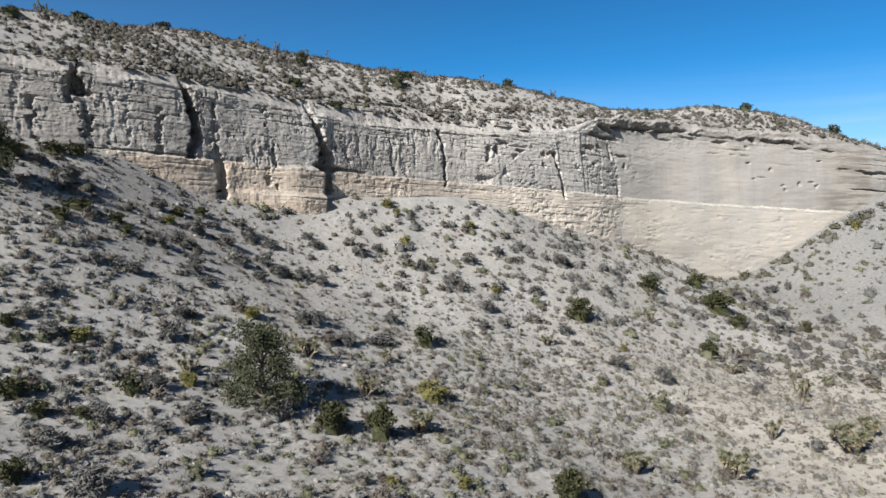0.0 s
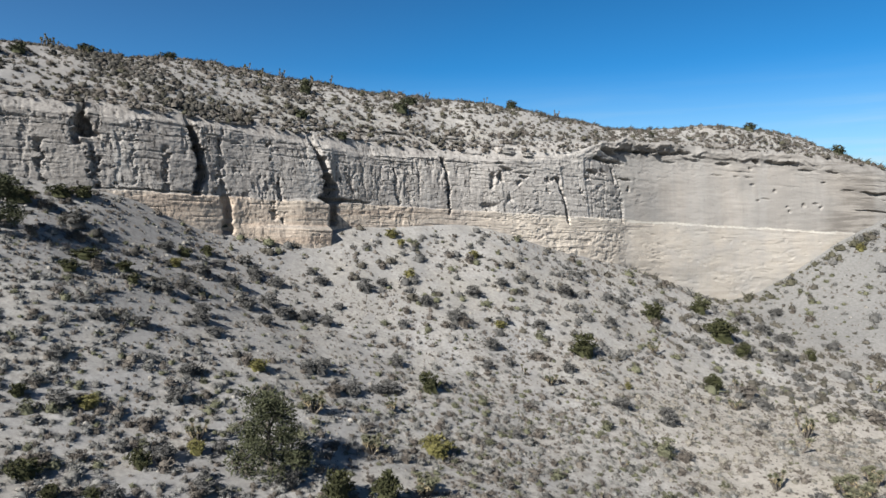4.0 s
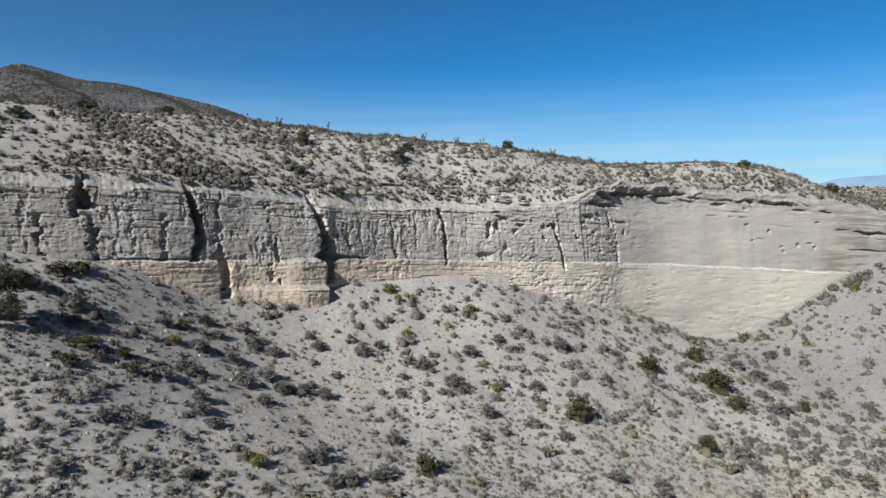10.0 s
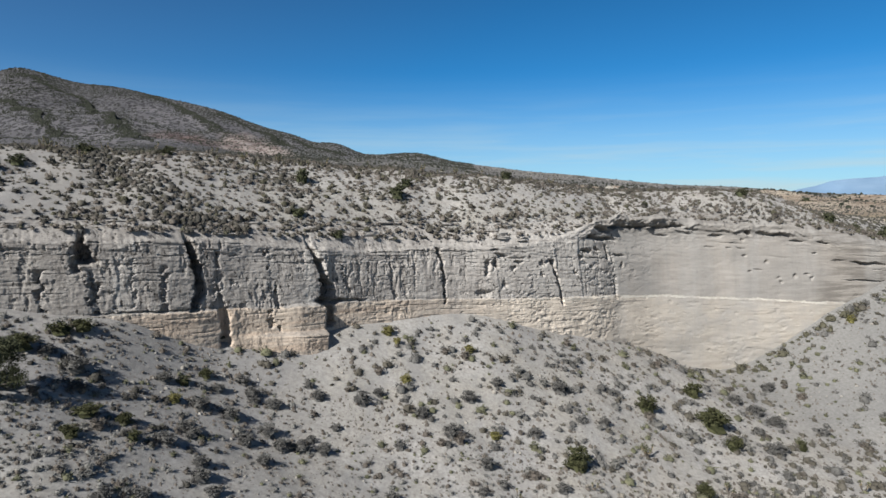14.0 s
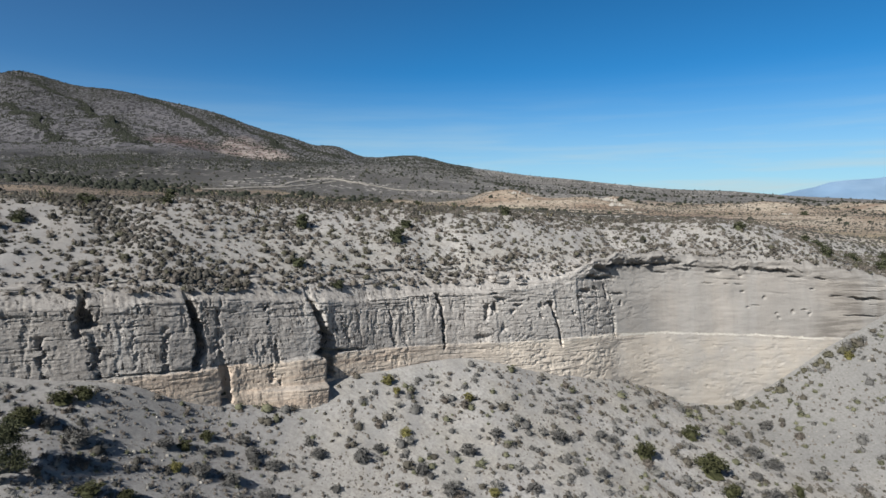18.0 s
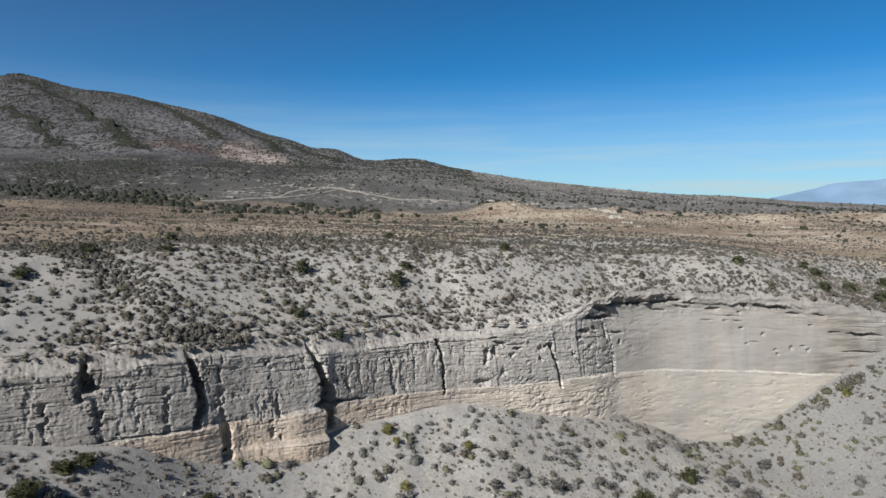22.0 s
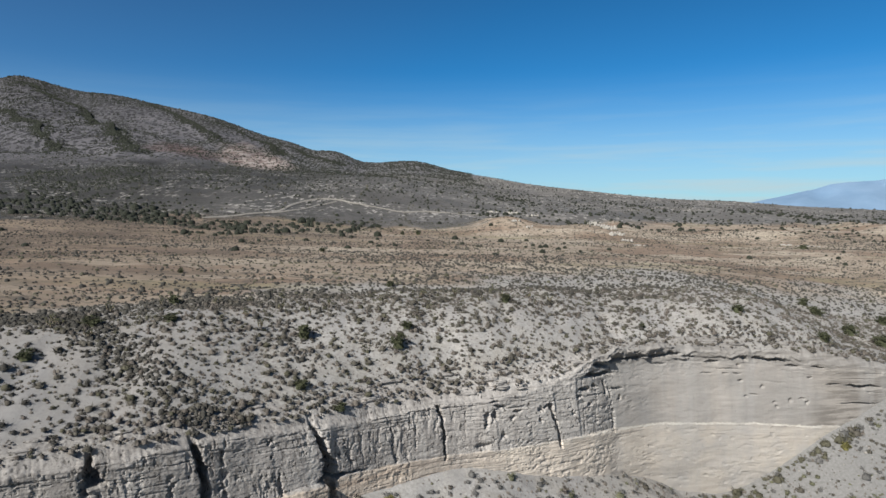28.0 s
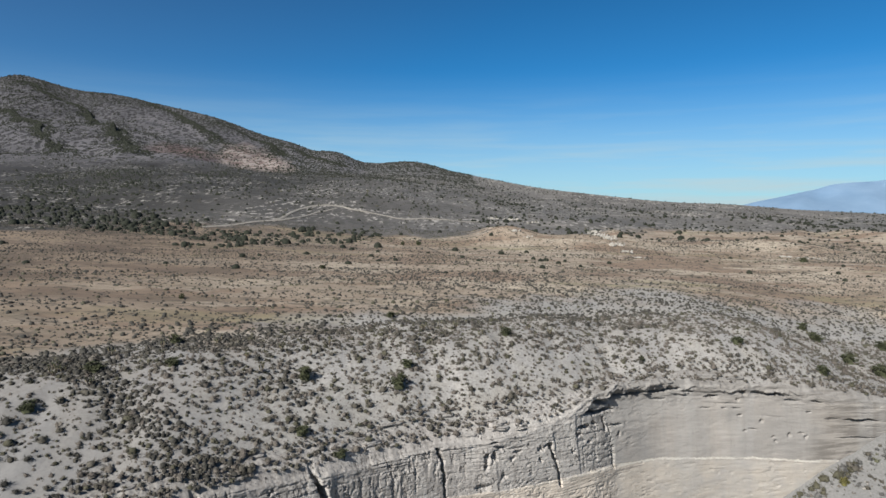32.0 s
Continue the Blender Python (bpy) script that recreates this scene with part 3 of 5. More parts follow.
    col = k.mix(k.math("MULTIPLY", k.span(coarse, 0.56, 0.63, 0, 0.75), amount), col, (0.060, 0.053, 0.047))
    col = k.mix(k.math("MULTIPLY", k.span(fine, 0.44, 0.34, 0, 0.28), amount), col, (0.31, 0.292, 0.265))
    # near-black spots: the dark inside small hollows, put into the colour
    hole_shade = k.span(k.noise(2.3, 2.0, 0.5, k.mapped((1.3, 1.3, 0.6))), 0.63, 0.68, 0, 0.9)
    col = k.mix(k.math("MULTIPLY", hole_shade, k.math("ADD", k.math("MULTIPLY", wall, 0.9), 0.1)), col, (0.03, 0.027, 0.025))
    nsep = k.t.nodes.new("ShaderNodeSeparateXYZ")
    k.link(k.geo.outputs["Normal"], nsep.inputs[0])
    dust = k.mix(k.span(k.noise(2.2, 4, 0.6), 0.44, 0.60), (0.225, 0.213, 0.197), (0.135, 0.126, 0.115))
    col = k.mix(k.span(nsep.outputs["Z"], 0.6, 0.9, 0, 0.5), col, dust)
    relief = k.math("SUBTRACT", k.math("MULTIPLY", k.noise(1.0, 3, 0.6, flat), 0.25), k.math("MULTIPLY", k.math("ADD", k.math("MULTIPLY", fine, 0.6), coarse), amount))
    return k.done(col, relief, 0.8, 0.10)


def make_leaf(name, dark, light, scale=0.8):
    k = Mat(name, 0.85)
    n = k.noise(scale, 2, 0.5)
    r = k.geo.outputs["Random Per Island"]
    f = k.math("ADD", k.math("MULTIPLY", k.span(n, 0.3, 0.7), 0.6), k.math("MULTIPLY", r, 0.4))
    twig = k.noise(11.0, 2, 0.6)
    # darker mottling puts the shade of gaps in the foliage into the colour
    col = k.mix(k.span(twig, 0.46, 0.62, 0, 0.5), k.mix(f, dark, light), tuple(0.5 * c for c in dark))
    return k.done(col, twig, 0.7, 0.08)


def make_plain(name, dark, light, scale=6.0, rough=0.9):
    k = Mat(name, rough)
    n = k.noise(scale, 4, 0.65)
    return k.done(k.mix(k.span(n, 0.35, 0.65), dark, light), n, 0.5, 0.03)


SOIL = make_ground()
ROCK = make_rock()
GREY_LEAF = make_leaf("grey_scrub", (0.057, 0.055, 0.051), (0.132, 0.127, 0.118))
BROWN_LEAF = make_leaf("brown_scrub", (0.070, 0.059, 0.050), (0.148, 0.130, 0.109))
SAGE_LEAF = make_leaf("sage_scrub", (0.062, 0.062, 0.040), (0.140, 0.138, 0.086))
ASH_LEAF = make_leaf("ashen_scrub", (0.096, 0.092, 0.083), (0.206, 0.200, 0.184))
GREEN_LEAF = make_leaf("green_bush", (0.024, 0.027, 0.011), (0.068, 0.067, 0.032))
PALE_LEAF = make_leaf("pale_grass", (0.136, 0.123, 0.099), (0.220, 0.201, 0.170))
OLIVE_LEAF = make_leaf("olive_scrub", (0.042, 0.040, 0.026), (0.096, 0.089, 0.062))
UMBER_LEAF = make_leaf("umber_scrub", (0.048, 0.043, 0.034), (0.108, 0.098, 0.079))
DARK_LEAF = make_leaf("dark_scrub", (0.028, 0.026, 0.022), (0.073, 0.068, 0.058))
FAR_LEAF = make_leaf("far_juniper_leaf", (0.011, 0.013, 0.009), (0.034, 0.036, 0.025))
YELLOW_LEAF = make_leaf("yellow_bush", (0.085, 0.080, 0.025), (0.177, 0.156, 0.064))
JUNIPER_LEAF = make_leaf("juniper_needles", (0.030, 0.034, 0.017), (0.078, 0.081, 0.045))
YUCCA_LEAF = make_leaf("yucca_leaf", (0.077, 0.079, 0.046), (0.200, 0.193, 0.127))
STRAW = make_leaf("dry_grass", (0.216, 0.169, 0.092), (0.354, 0.300, 0.193))
BARK = make_plain("grey_bark", (0.054, 0.046, 0.039), (0.115, 0.100, 0.085))
STONE = make_plain("pale_stone", (0.154, 0.139, 0.119), (0.277, 0.258, 0.227), 3.0)
TRACK = make_plain("pale_gravel", (0.165, 0.151, 0.130), (0.235, 0.216, 0.188), 0.2)
CHALK = make_plain("chalky_rock", (0.20, 0.185, 0.16), (0.36, 0.335, 0.295), 0.8)
# the blue of distance haze is put into this base colour
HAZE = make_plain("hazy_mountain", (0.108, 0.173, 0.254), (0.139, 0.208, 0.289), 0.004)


# ---- the ground ----
def build_ground():
    ui = np.concatenate([np.linspace(-130, -62, 30)[:-1], np.linspace(-62, 92, 270), np.linspace(92, 130, 16)[1:]])
    dn = np.concatenate([[-4000, -2000, -900, -400, -220], np.linspace(-130, -88, 14)[:-1], np.linspace(-88, -0.4, 170), [0.6, 2.0, 3.3]])
    du = np.concatenate([[3.5], np.linspace(3.8, 34, 84), 34 + (np.linspace(0, 1, 110)[1:] ** 2.0) * 316,
                         np.linspace(352, 1450, 190), np.linspace(1460, 1900, 30), [2300, 3000, 4900]])
    d = np.concatenate([dn, du])
    fy = face_y(ui)
    wide = 1 + np.clip(np.abs(d) - 40, 0, None) / 115.0
    x = ui[:, None] * np.where(d < -130, 1 + (np.abs(d) - 130) / 115.0, np.where(d > 40, wide, 1.0))[None, :]
    y = fy[:, None] * (1 - smooth(400, 1400, d))[None, :] + 95 * smooth(400, 1400, d)[None, :] + d[None, :]
    low = (d < 3.4)[None, :] & np.ones_like(x, bool)
    z = np.where(low, low_z(np.clip(x, -200, 200), np.clip(y, -200, 200)), 0)
    nl = len(dn)
    z[:, nl:] = up_z(x[:, nl:], y[:, nl:])
    verts = np.stack([x, y, z], -1).reshape(-1, 3)
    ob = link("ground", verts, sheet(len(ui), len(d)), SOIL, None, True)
    return tagged(ob, "pale dusty desert soil rising from wash to mesa and far hills", "ground", kind="structure")


build_ground()

# clefts and cracks in the cliff: x and height over the pale band at the top and at the bottom, half width, depth
CLEFTS_WEST = ((-31.3, 7.0, -31.0, 4.6, 0.42, 2.0), (-31.6, 5.2, -31.7, 3.9, 0.28, 1.0), (-30.9, 4.4, -30.6, 0.2, 0.14, 0.45), (-30.3, 3.0, -30.4, 0.4, 0.16, 0.3),
               (-34.0, 4.0, -34.0, 0.2, 0.22, 0.4), (-29.4, 2.2, -29.4, 0.5, 0.16, 0.35), (-27.7, 5.0, -27.8, 0.6, 0.10, 0.16), (-25.7, 4.4, -25.8, 0.1, 0.16, 0.32),
               (-23.7, 6.7, -23.3, 2.6, 0.34, 2.2), (-23.4, 2.8, -23.7, 0.1, 0.36, 1.7), (-21.9, 5.8, -22.0, 2.0, 0.12, 0.25), (-22.0, 2.1, -22.1, 0.2, 0.26, 0.45),
               (-21.7, 0.2, -21.5, -3.9, 0.34, 1.0), (-17.9, 5.9, -17.9, 2.9, 0.14, 0.45))
CLEFTS_MID = ((-17.5, 3.0, -17.4, -2.3, 0.13, 0.35), (-18.1, -0.2, -18.0, -2.0, 0.16, 0.35), (-14.0, 6.2, -13.4, 4.2, 0.17, 1.2), (-13.5, 4.9, -12.8, 2.2, 0.40, 2.2),
              (-12.9, 2.7, -12.9, 0.0, 0.52, 2.2), (-12.7, 0.3, -12.7, -2.4, 0.32, 1.5), (-11.3, 4.6, -10.9, 2.9, 0.20, 0.28), (-10.7, 2.7, -10.7, 1.1, 0.20, 0.3),
              (-6.1, 5.4, -5.7, 0.2, 0.11, 0.25), (-8.4, 4.5, -8.5, 0.8, 0.09, 0.14), (-3.2, 4.6, -3.3, 1.2, 0.09, 0.14))
CLEFTS_EAST = ((-0.4, 6.4, 0.0, 5.0, 0.20, 0.7), (0.05, 5.2, 0.35, -0.5, 0.17, 0.9), (15.2, 5.2, 15.8, 2.7, 0.28, 1.2), (15.8, 2.9, 16.4, -0.9, 0.21, 1.0),
               (13.7, 5.2, 13.5, 3.0, 0.20, 0.5), (18.8, 4.0, 18.6, 1.6, 0.18, 0.35), (24.4, 7.3, 24.6, 5.2, 0.22, 0.7), (25.2, 6.0, 25.6, -0.6, 0.14, 0.3), (6.0, 5.0, 5.8, 3.0, 0.26, 0.6))
# hollows below the ledges of the corner and in the cap bed: x, height over the band, half width, half height, depth
HOLLOWS = ((-30.5, 4.9, 0.42, 0.24, 0.9), (-12.6, 0.26, 1.3, 0.26, 0.9), (-10.4, 0.24, 1.5, 0.16, 0.5), (-28.0, 0.2, 2.4, 0.09, 0.3), (-24.6, 0.2, 1.6, 0.09, 0.3), (7.0, 4.5, 0.40, 0.62, 0.9), (7.1, 6.3, 0.6, 0.14, 0.5),
           (7.8, 5.7, 0.7, 0.22, 0.7), (10.2, 4.7, 0.55, 0.2, 0.6), (9.5, 3.9, 0.36, 0.28, 0.5), (14.6, 4.8, 0.4, 0.22, 0.6), (20.8, 6.5, 0.85, 0.3, 1.0),
           (22.6, 6.9, 0.4, 0.27, 0.8), (26.3, 5.9, 0.9, 0.16, 0.6), (26.8, 4.4, 0.24, 0.36, 0.6), (5.5, 0.6, 0.9, 0.4, 0.4), (8.1, 1.7, 0.4, 0.45, 0.35),
           (19.8, 5.6, 0.45, 0.26, 0.7), (21.5, 4.2, 0.3, 0.2, 0.5))
CAP_HOLLOWS = ((24.0, 9.75, 1.1, 0.34, 1.4), (26.2, 10.2, 1.0, 0.26, 1.4), (29.0, 10.3, 2.4, 0.20, 1.3), (33.3, 10.4, 0.8, 0.24, 1.0), (35.9, 10.5, 1.5, 0.26, 1.1),
               (22.1, 8.4, 1.1, 0.30, 1.3), (24.7, 8.25, 1.6, 0.24, 1.3), (34.0, 9.2, 1.0, 0.14, 0.5), (43.0, 9.4, 1.0, 0.24, 0.9), (48.2, 10.2, 0.5, 0.34, 0.9),
               (51.1, 10.1, 1.2, 0.28, 1.1), (53.5, 10.1, 1.2, 0.26, 1.1), (55.9, 9.4, 1.0, 0.14, 0.7), (60.4, 9.3, 1.0, 0.14, 0.6), (68.3, 6.3, 2.6, 0.24, 0.9),
               (67.6, 3.6, 3.2, 0.12, 0.5), (62.7, 6.5, 0.8, 0.08, 0.3), (38.8, 10.2, 1.0, 0.2, 0.7), (45.0, 8.4, 2.6, 0.07, 0.25))
# small holes weathered out of the alcove's wall
PITS = ((41.8, 7.7, 0.9, 0.07, 0.4), (45.0, 7.65, 0.5, 0.07, 0.4), (46.9, 7.7, 0.7, 0.08, 0.4), (47.3, 9.1, 0.32, 0.2, 0.4), (47.6, 6.6, 0.4, 0.16, 0.4), (51.1, 5.8, 0.3, 0.26, 0.35),
        (55.7, 3.9, 0.3, 0.34, 0.35), (57.6, 4.2, 0.5, 0.16, 0.3), (58.4, 3.7, 0.3, 0.26, 0.3), (59.0, 7.6, 0.4, 0.14, 0.35), (63.4, 6.7, 1.0, 0.08, 0.4), (49.9, 4.5, 0.7, 0.09, 0.3), (48.5, 4.1, 0.3, 0.14, 0.3), (53.1, 3.4, 0.3, 0.14, 0.3), (53.4, 2.7, 0.24, 0.2, 0.3))


def cliff_out(s, x, h, top):
    """How far the rock stands out of the foot line, at the height h over the band and the rim's height top."""
    under = smooth(0.2, -0.5, h)
    left = 1 - smooth(25.0 - 8 * under, 26.2 + 8 * under, x + 4 * under * vnoise(s * 0.2, h * 0.2, 0, 16))
    east = smooth(60, 65, x)
    rough = np.clip(left + 0.6 * east, 0.13, 1)
    dt = top - h
    out = -0.09 * np.clip(h, -6, 14) - 0.02 * np.clip(-h, 0, 14)
    # buttresses that step back along the face
    for cx, amp, reach in ((-30.9, 0.20, 5.0), (-23.6, 0.28, 6.0), (-17.8, 0.10, 4.0), (-0.1, 0.16, 8.0), (7.2, 0.12, 5.0), (15.9, 0.22, 7.0), (19.5, 0.15, 3.0)):
        q = x - cx + 0.25 * vnoise(h * 0.6, cx, 0, 66) + 0.1 * vnoise(h * 2.2, cx, 0, 67) + 0.05 * h
        out = out + amp * np.where(q < 0, np.clip(1 + q / reach, 0, 1), 1 - smooth(0, 0.35, q)) * smooth(-0.4, 0.4, h) * smooth(0.3, 2.0, dt)
    out = out + left * 0.16 * vnoise(s * 0.17, h * 0.02, 0, 41) + 0.07 * fbm(s * 0.16, h * 0.35, 0, 45, 3)
    # a bedded, weathered skin, with pits in upright clusters and short rills
    zone = smooth(-0.10, 0.35, fbm(s * 0.28, h * 0.16, 0, 42, 3))
    lay = h + 0.25 * vnoise(s * 0.12, 0.5, 0, 46)
    out = out + rough * (0.022 * (1 - 0.5 * smooth(0.1, -0.2, h)) * fbm(s * 0.55, lay * 2.6, 0, 43, 4, 0.68) + 0.019 * fbm(s * 2.6, h * 4.0, 0, 44, 3, 0.8))
    pits = smooth(0.36, 0.50, fbm(s * 2.1 + 0.2 * vnoise(h * 1.1, s * 0.4, 0, 24), h * 0.75, 0, 38, 4, 0.68))
    blocky = smooth(0.36, 0.48, fbm(s * 0.9, lay * 2.2, 0, 20, 4, 0.70))
    pits = pits + (blocky - pits) * smooth(-2, 8, x)
    out = out - rough * 0.13 * (0.12 + 0.88 * zone) * pits * (1 - 0.45 * smooth(0.1, -0.2, h))
    rill = np.abs(vnoise(s * 0.62 + 0.16 * vnoise(h * 0.7, s * 0.3, 0, 29), h * 0.05, 0, 28)) + 0.06 * vnoise(s * 3.0, h * 1.4, 0, 27)
    out = out - 0.09 * left * smooth(0.11, 0.02, rill) * smooth(-0.1, 0.3, vnoise(s * 0.35, h * 0.4, 0, 26)) * smooth(0.6, 1.4, dt) * smooth(-0.2, 0.4, h)
    calm = (1 - left) * (1 - east)
    out = out + calm * (0.022 * fbm(s * 0.30, lay * 1.3, 0, 25, 4, 0.68) + 0.06 * vnoise(s * 0.30, h * 0.06, 0, 23) - 0.06 * smooth(0.34, 0.60, fbm(s * 0.55, h * 2.0, 0, 22, 4, 0.7)) * smooth(0.0, 0.4, vnoise(s * 0.17, h * 0.25, 0, 21)))
    # beds: each stands out by its own small amount
    wob = h + 0.30 * vnoise(s * 0.10, 0.5, 0, 46) + 0.05 * vnoise(s * 0.9, h, 0, 40)
    shelf = 1.0 + 1.2 * smooth(2.4, 0.8, dt)
    for step, amp, seed in ((0.83, 0.020, 51), (0.36, 0.026, 52), (0.17, 0.014, 53)):
        bed = np.floor(wob / step).astype(np.int64)
        block = np.floor(s * 0.30 + 0.63 * bed + 0.5 * vnoise(s * 0.5, bed * 1.7, 0, seed + 9)).astype(np.int64)
        own = 0.6 * hash3(bed, 0 * bed, 0 * bed, seed) + 0.6 * hash3(bed, block, 0 * bed, seed + 3)
        out = out + amp * rough * shelf * own * (0.6 + 0.7 * vnoise(s * 0.24, bed * 3.7, 0, seed + 5))
    # thin open partings between beds
    for at, seed, deep in ((8.2, 78, 0.14), (7.5, 79, 0.12), (6.6, 77, 0.12), (6.05, 80, 0.16), (5.65, 81, 0.14), (5.25, 84, 0.22), (4.6, 82, 0.10), (3.9, 83, 0.07), (3.0, 85, 0.06), (1.9, 86, 0.05)):
        gap = smooth(0.075, 0.03, np.abs(h - at - 0.20 * vnoise(s * 0.08, at, 0, seed) - 0.06 * vnoise(s * 1.3, at, 0, seed) - 0.04 * vnoise(s * 4.1, at, 0, seed)) - 0.04 * vnoise(s * 2.2, at, 0, seed + 8))
        gap = gap * smooth(0.10, 0.28, vnoise(s * 0.33, at * 3, 0, seed + 6) + 0.5 * vnoise(s * 1.4, at * 3, 0, seed + 7))
        out = out - deep * gap * (left + 0.6 * east)
    for at, seed in ((-0.62, 87), (-1.25, 88), (-2.0, 89), (-3.1, 92)):
        gap = smooth(0.06, 0.02, np.abs(h - at - 0.14 * vnoise(s * 0.15, at, 0, seed))) * smooth(0.10, 0.28, vnoise(s * 0.40, at * 3, 0, seed + 6))
        out = out - 0.09 * gap * (0.35 + 0.65 * left)
    # the buff bed at the foot stands a little proud of the grey rock, with a ragged top
    foot = smooth(0.08, -0.06, h + 0.12 * vnoise(s * 0.5, 1.5, 0, 47) + 0.06 * vnoise(s * 2.1, 1.5, 0, 39))
    out = out + foot * left * (0.14 + 0.16 * vnoise(s * 0.4, 2.5, 0, 48))
    # small broken blocks of the buff bed
    broken = smooth(0.15, 0.45, vnoise(s * 0.35, h * 0.3, 0, 93)) * foot * left
    cell = hash3(np.floor(s * 1.6 + 0.4 * vnoise(h, s, 0, 94)).astype(np.int64), np.floor(h * 2.6 + 0.3 * vnoise(s * 0.8, 1, 0, 95)).astype(np.int64), np.zeros_like(h, dtype=np.int64), 96)
    out = out - 0.10 * broken * np.clip(cell, 0, 1)
    # the cap ledge
    cap = smooth(19.5, 23, x) * (1 - smooth(58, 64, x))
    big = np.exp(-((x - 28.0) / 5.5) ** 4)
    rag = 0.6 + 0.7 * vnoise(s * 0.25, 7.5, 0, 49) + 0.5 * vnoise(s * 0.8, dt * 2.5, 0, 36) + 0.35 * vnoise(s * 2.3, dt * 5, 0, 37)
    level = np.floor(dt / 0.42 + 0.5 * vnoise(s * 0.3, 2.2, 0, 19)).astype(np.int64)
    stone = hash3(np.floor(s * 0.42 + 0.4 * level + 0.5 * vnoise(s * 0.7, level * 1.3, 0, 18)).astype(np.int64), level, 0 * level, 17)
    rag = rag * (1 + 0.75 * stone)
    out = out + smooth(1.5, 1.2, dt + 0.3 * vnoise(s * 0.5, 3.3, 0, 31)) * smooth(-0.2, 0.3, dt) * (0.06 + cap * (0.20 + 0.30 * big)) * rag
    out = out - big * 0.35 * smooth(7.0, 2.2, dt) * smooth(0.6, 1.0, dt)
    # weathered ledges just below the cap
    under = cap * smooth(3.0, 1.6, dt + 0.5 * vnoise(s * 0.3, 6.1, 0, 30)) * smooth(0.7, 1.1, dt)
    out = out + under * 0.10 * fbm(s * 0.5, h * 2.6, 0, 33, 4, 0.6)
    for x1, h1, x2, h2, half, deep in CLEFTS_WEST + CLEFTS_MID + CLEFTS_EAST:
        t = np.clip((h1 - h) / (h1 - h2), 0, 1)
        m = smooth(h2 - 0.25, h2 + 0.2, h) * (1 - smooth(h1 - 0.3, h1 + 0.2, h))
        q = x - (x1 + (x2 - x1) * t) + max(0.25, min(0.5, 1.1 * half)) * (0.55 * vnoise(h * 0.6, x1, 0, 63) + 0.40 * vnoise(h * 1.9, x1, 0, 59)) + 0.09 * vnoise(h * 5.0, s * 1.5, 0, 32)
        q = q / (half * (0.95 + 0.45 * vnoise(h * 0.9, x1, 1, 64) + 0.2 * vnoise(h * 3.0, x1, 1, 57)))
        if deep < 0.6:
            # a worn crack: a chain of pits rather than a slot
            out = out - 1.2 * deep * m * np.exp(-(q / 1.7) ** 4) * smooth(0.02, 0.18, fbm(s * 1.3, h * 1.5, 0, 55, 4, 0.75) + 0.35 * np.exp(-q * q))
        else:
            out = out - deep * m * np.exp(-np.abs(q) ** 5)
    for cx, ch, w, hh, deep in HOLLOWS + CAP_HOLLOWS + PITS:
        u = (x - cx) / w + 0.35 * vnoise(h * 3.2, cx, 0, 61)
        v = (h - ch) / hh + 0.8 * vnoise(s * 0.7, ch, 0, 62) + 0.6 * vnoise(s * 2.1, ch, 0, 60) + 0.3 * vnoise(s * 5.0, ch, 0, 54)
        out = out - deep * np.exp(-(u * u + v * v) ** 2)
    # the buttress beside the deepest cleft, broad at its foot
    ramp = smooth(-22, -13.9, x) * (1 - smooth(-13.3, -12.6, x - 0.12 * h))
    out = out + ramp * (0.35 * smooth(0.3, -0.1, h + 0.2 * vnoise(s * 0.8, 1.1, 0, 58)) + 0.6 * smooth(7.5, 2.0, h) + 1.0 * smooth(-2.5, -3.0, h))
    # pock marks on the smooth wall
    pock = smooth(0.66, 0.78, vnoise(s * 0.9, h * 3.4, 0, 69)) * (1 - left) * (0.25 + 0.75 * smooth(0.2, -0.6, h))
    return out - 0.07 * pock


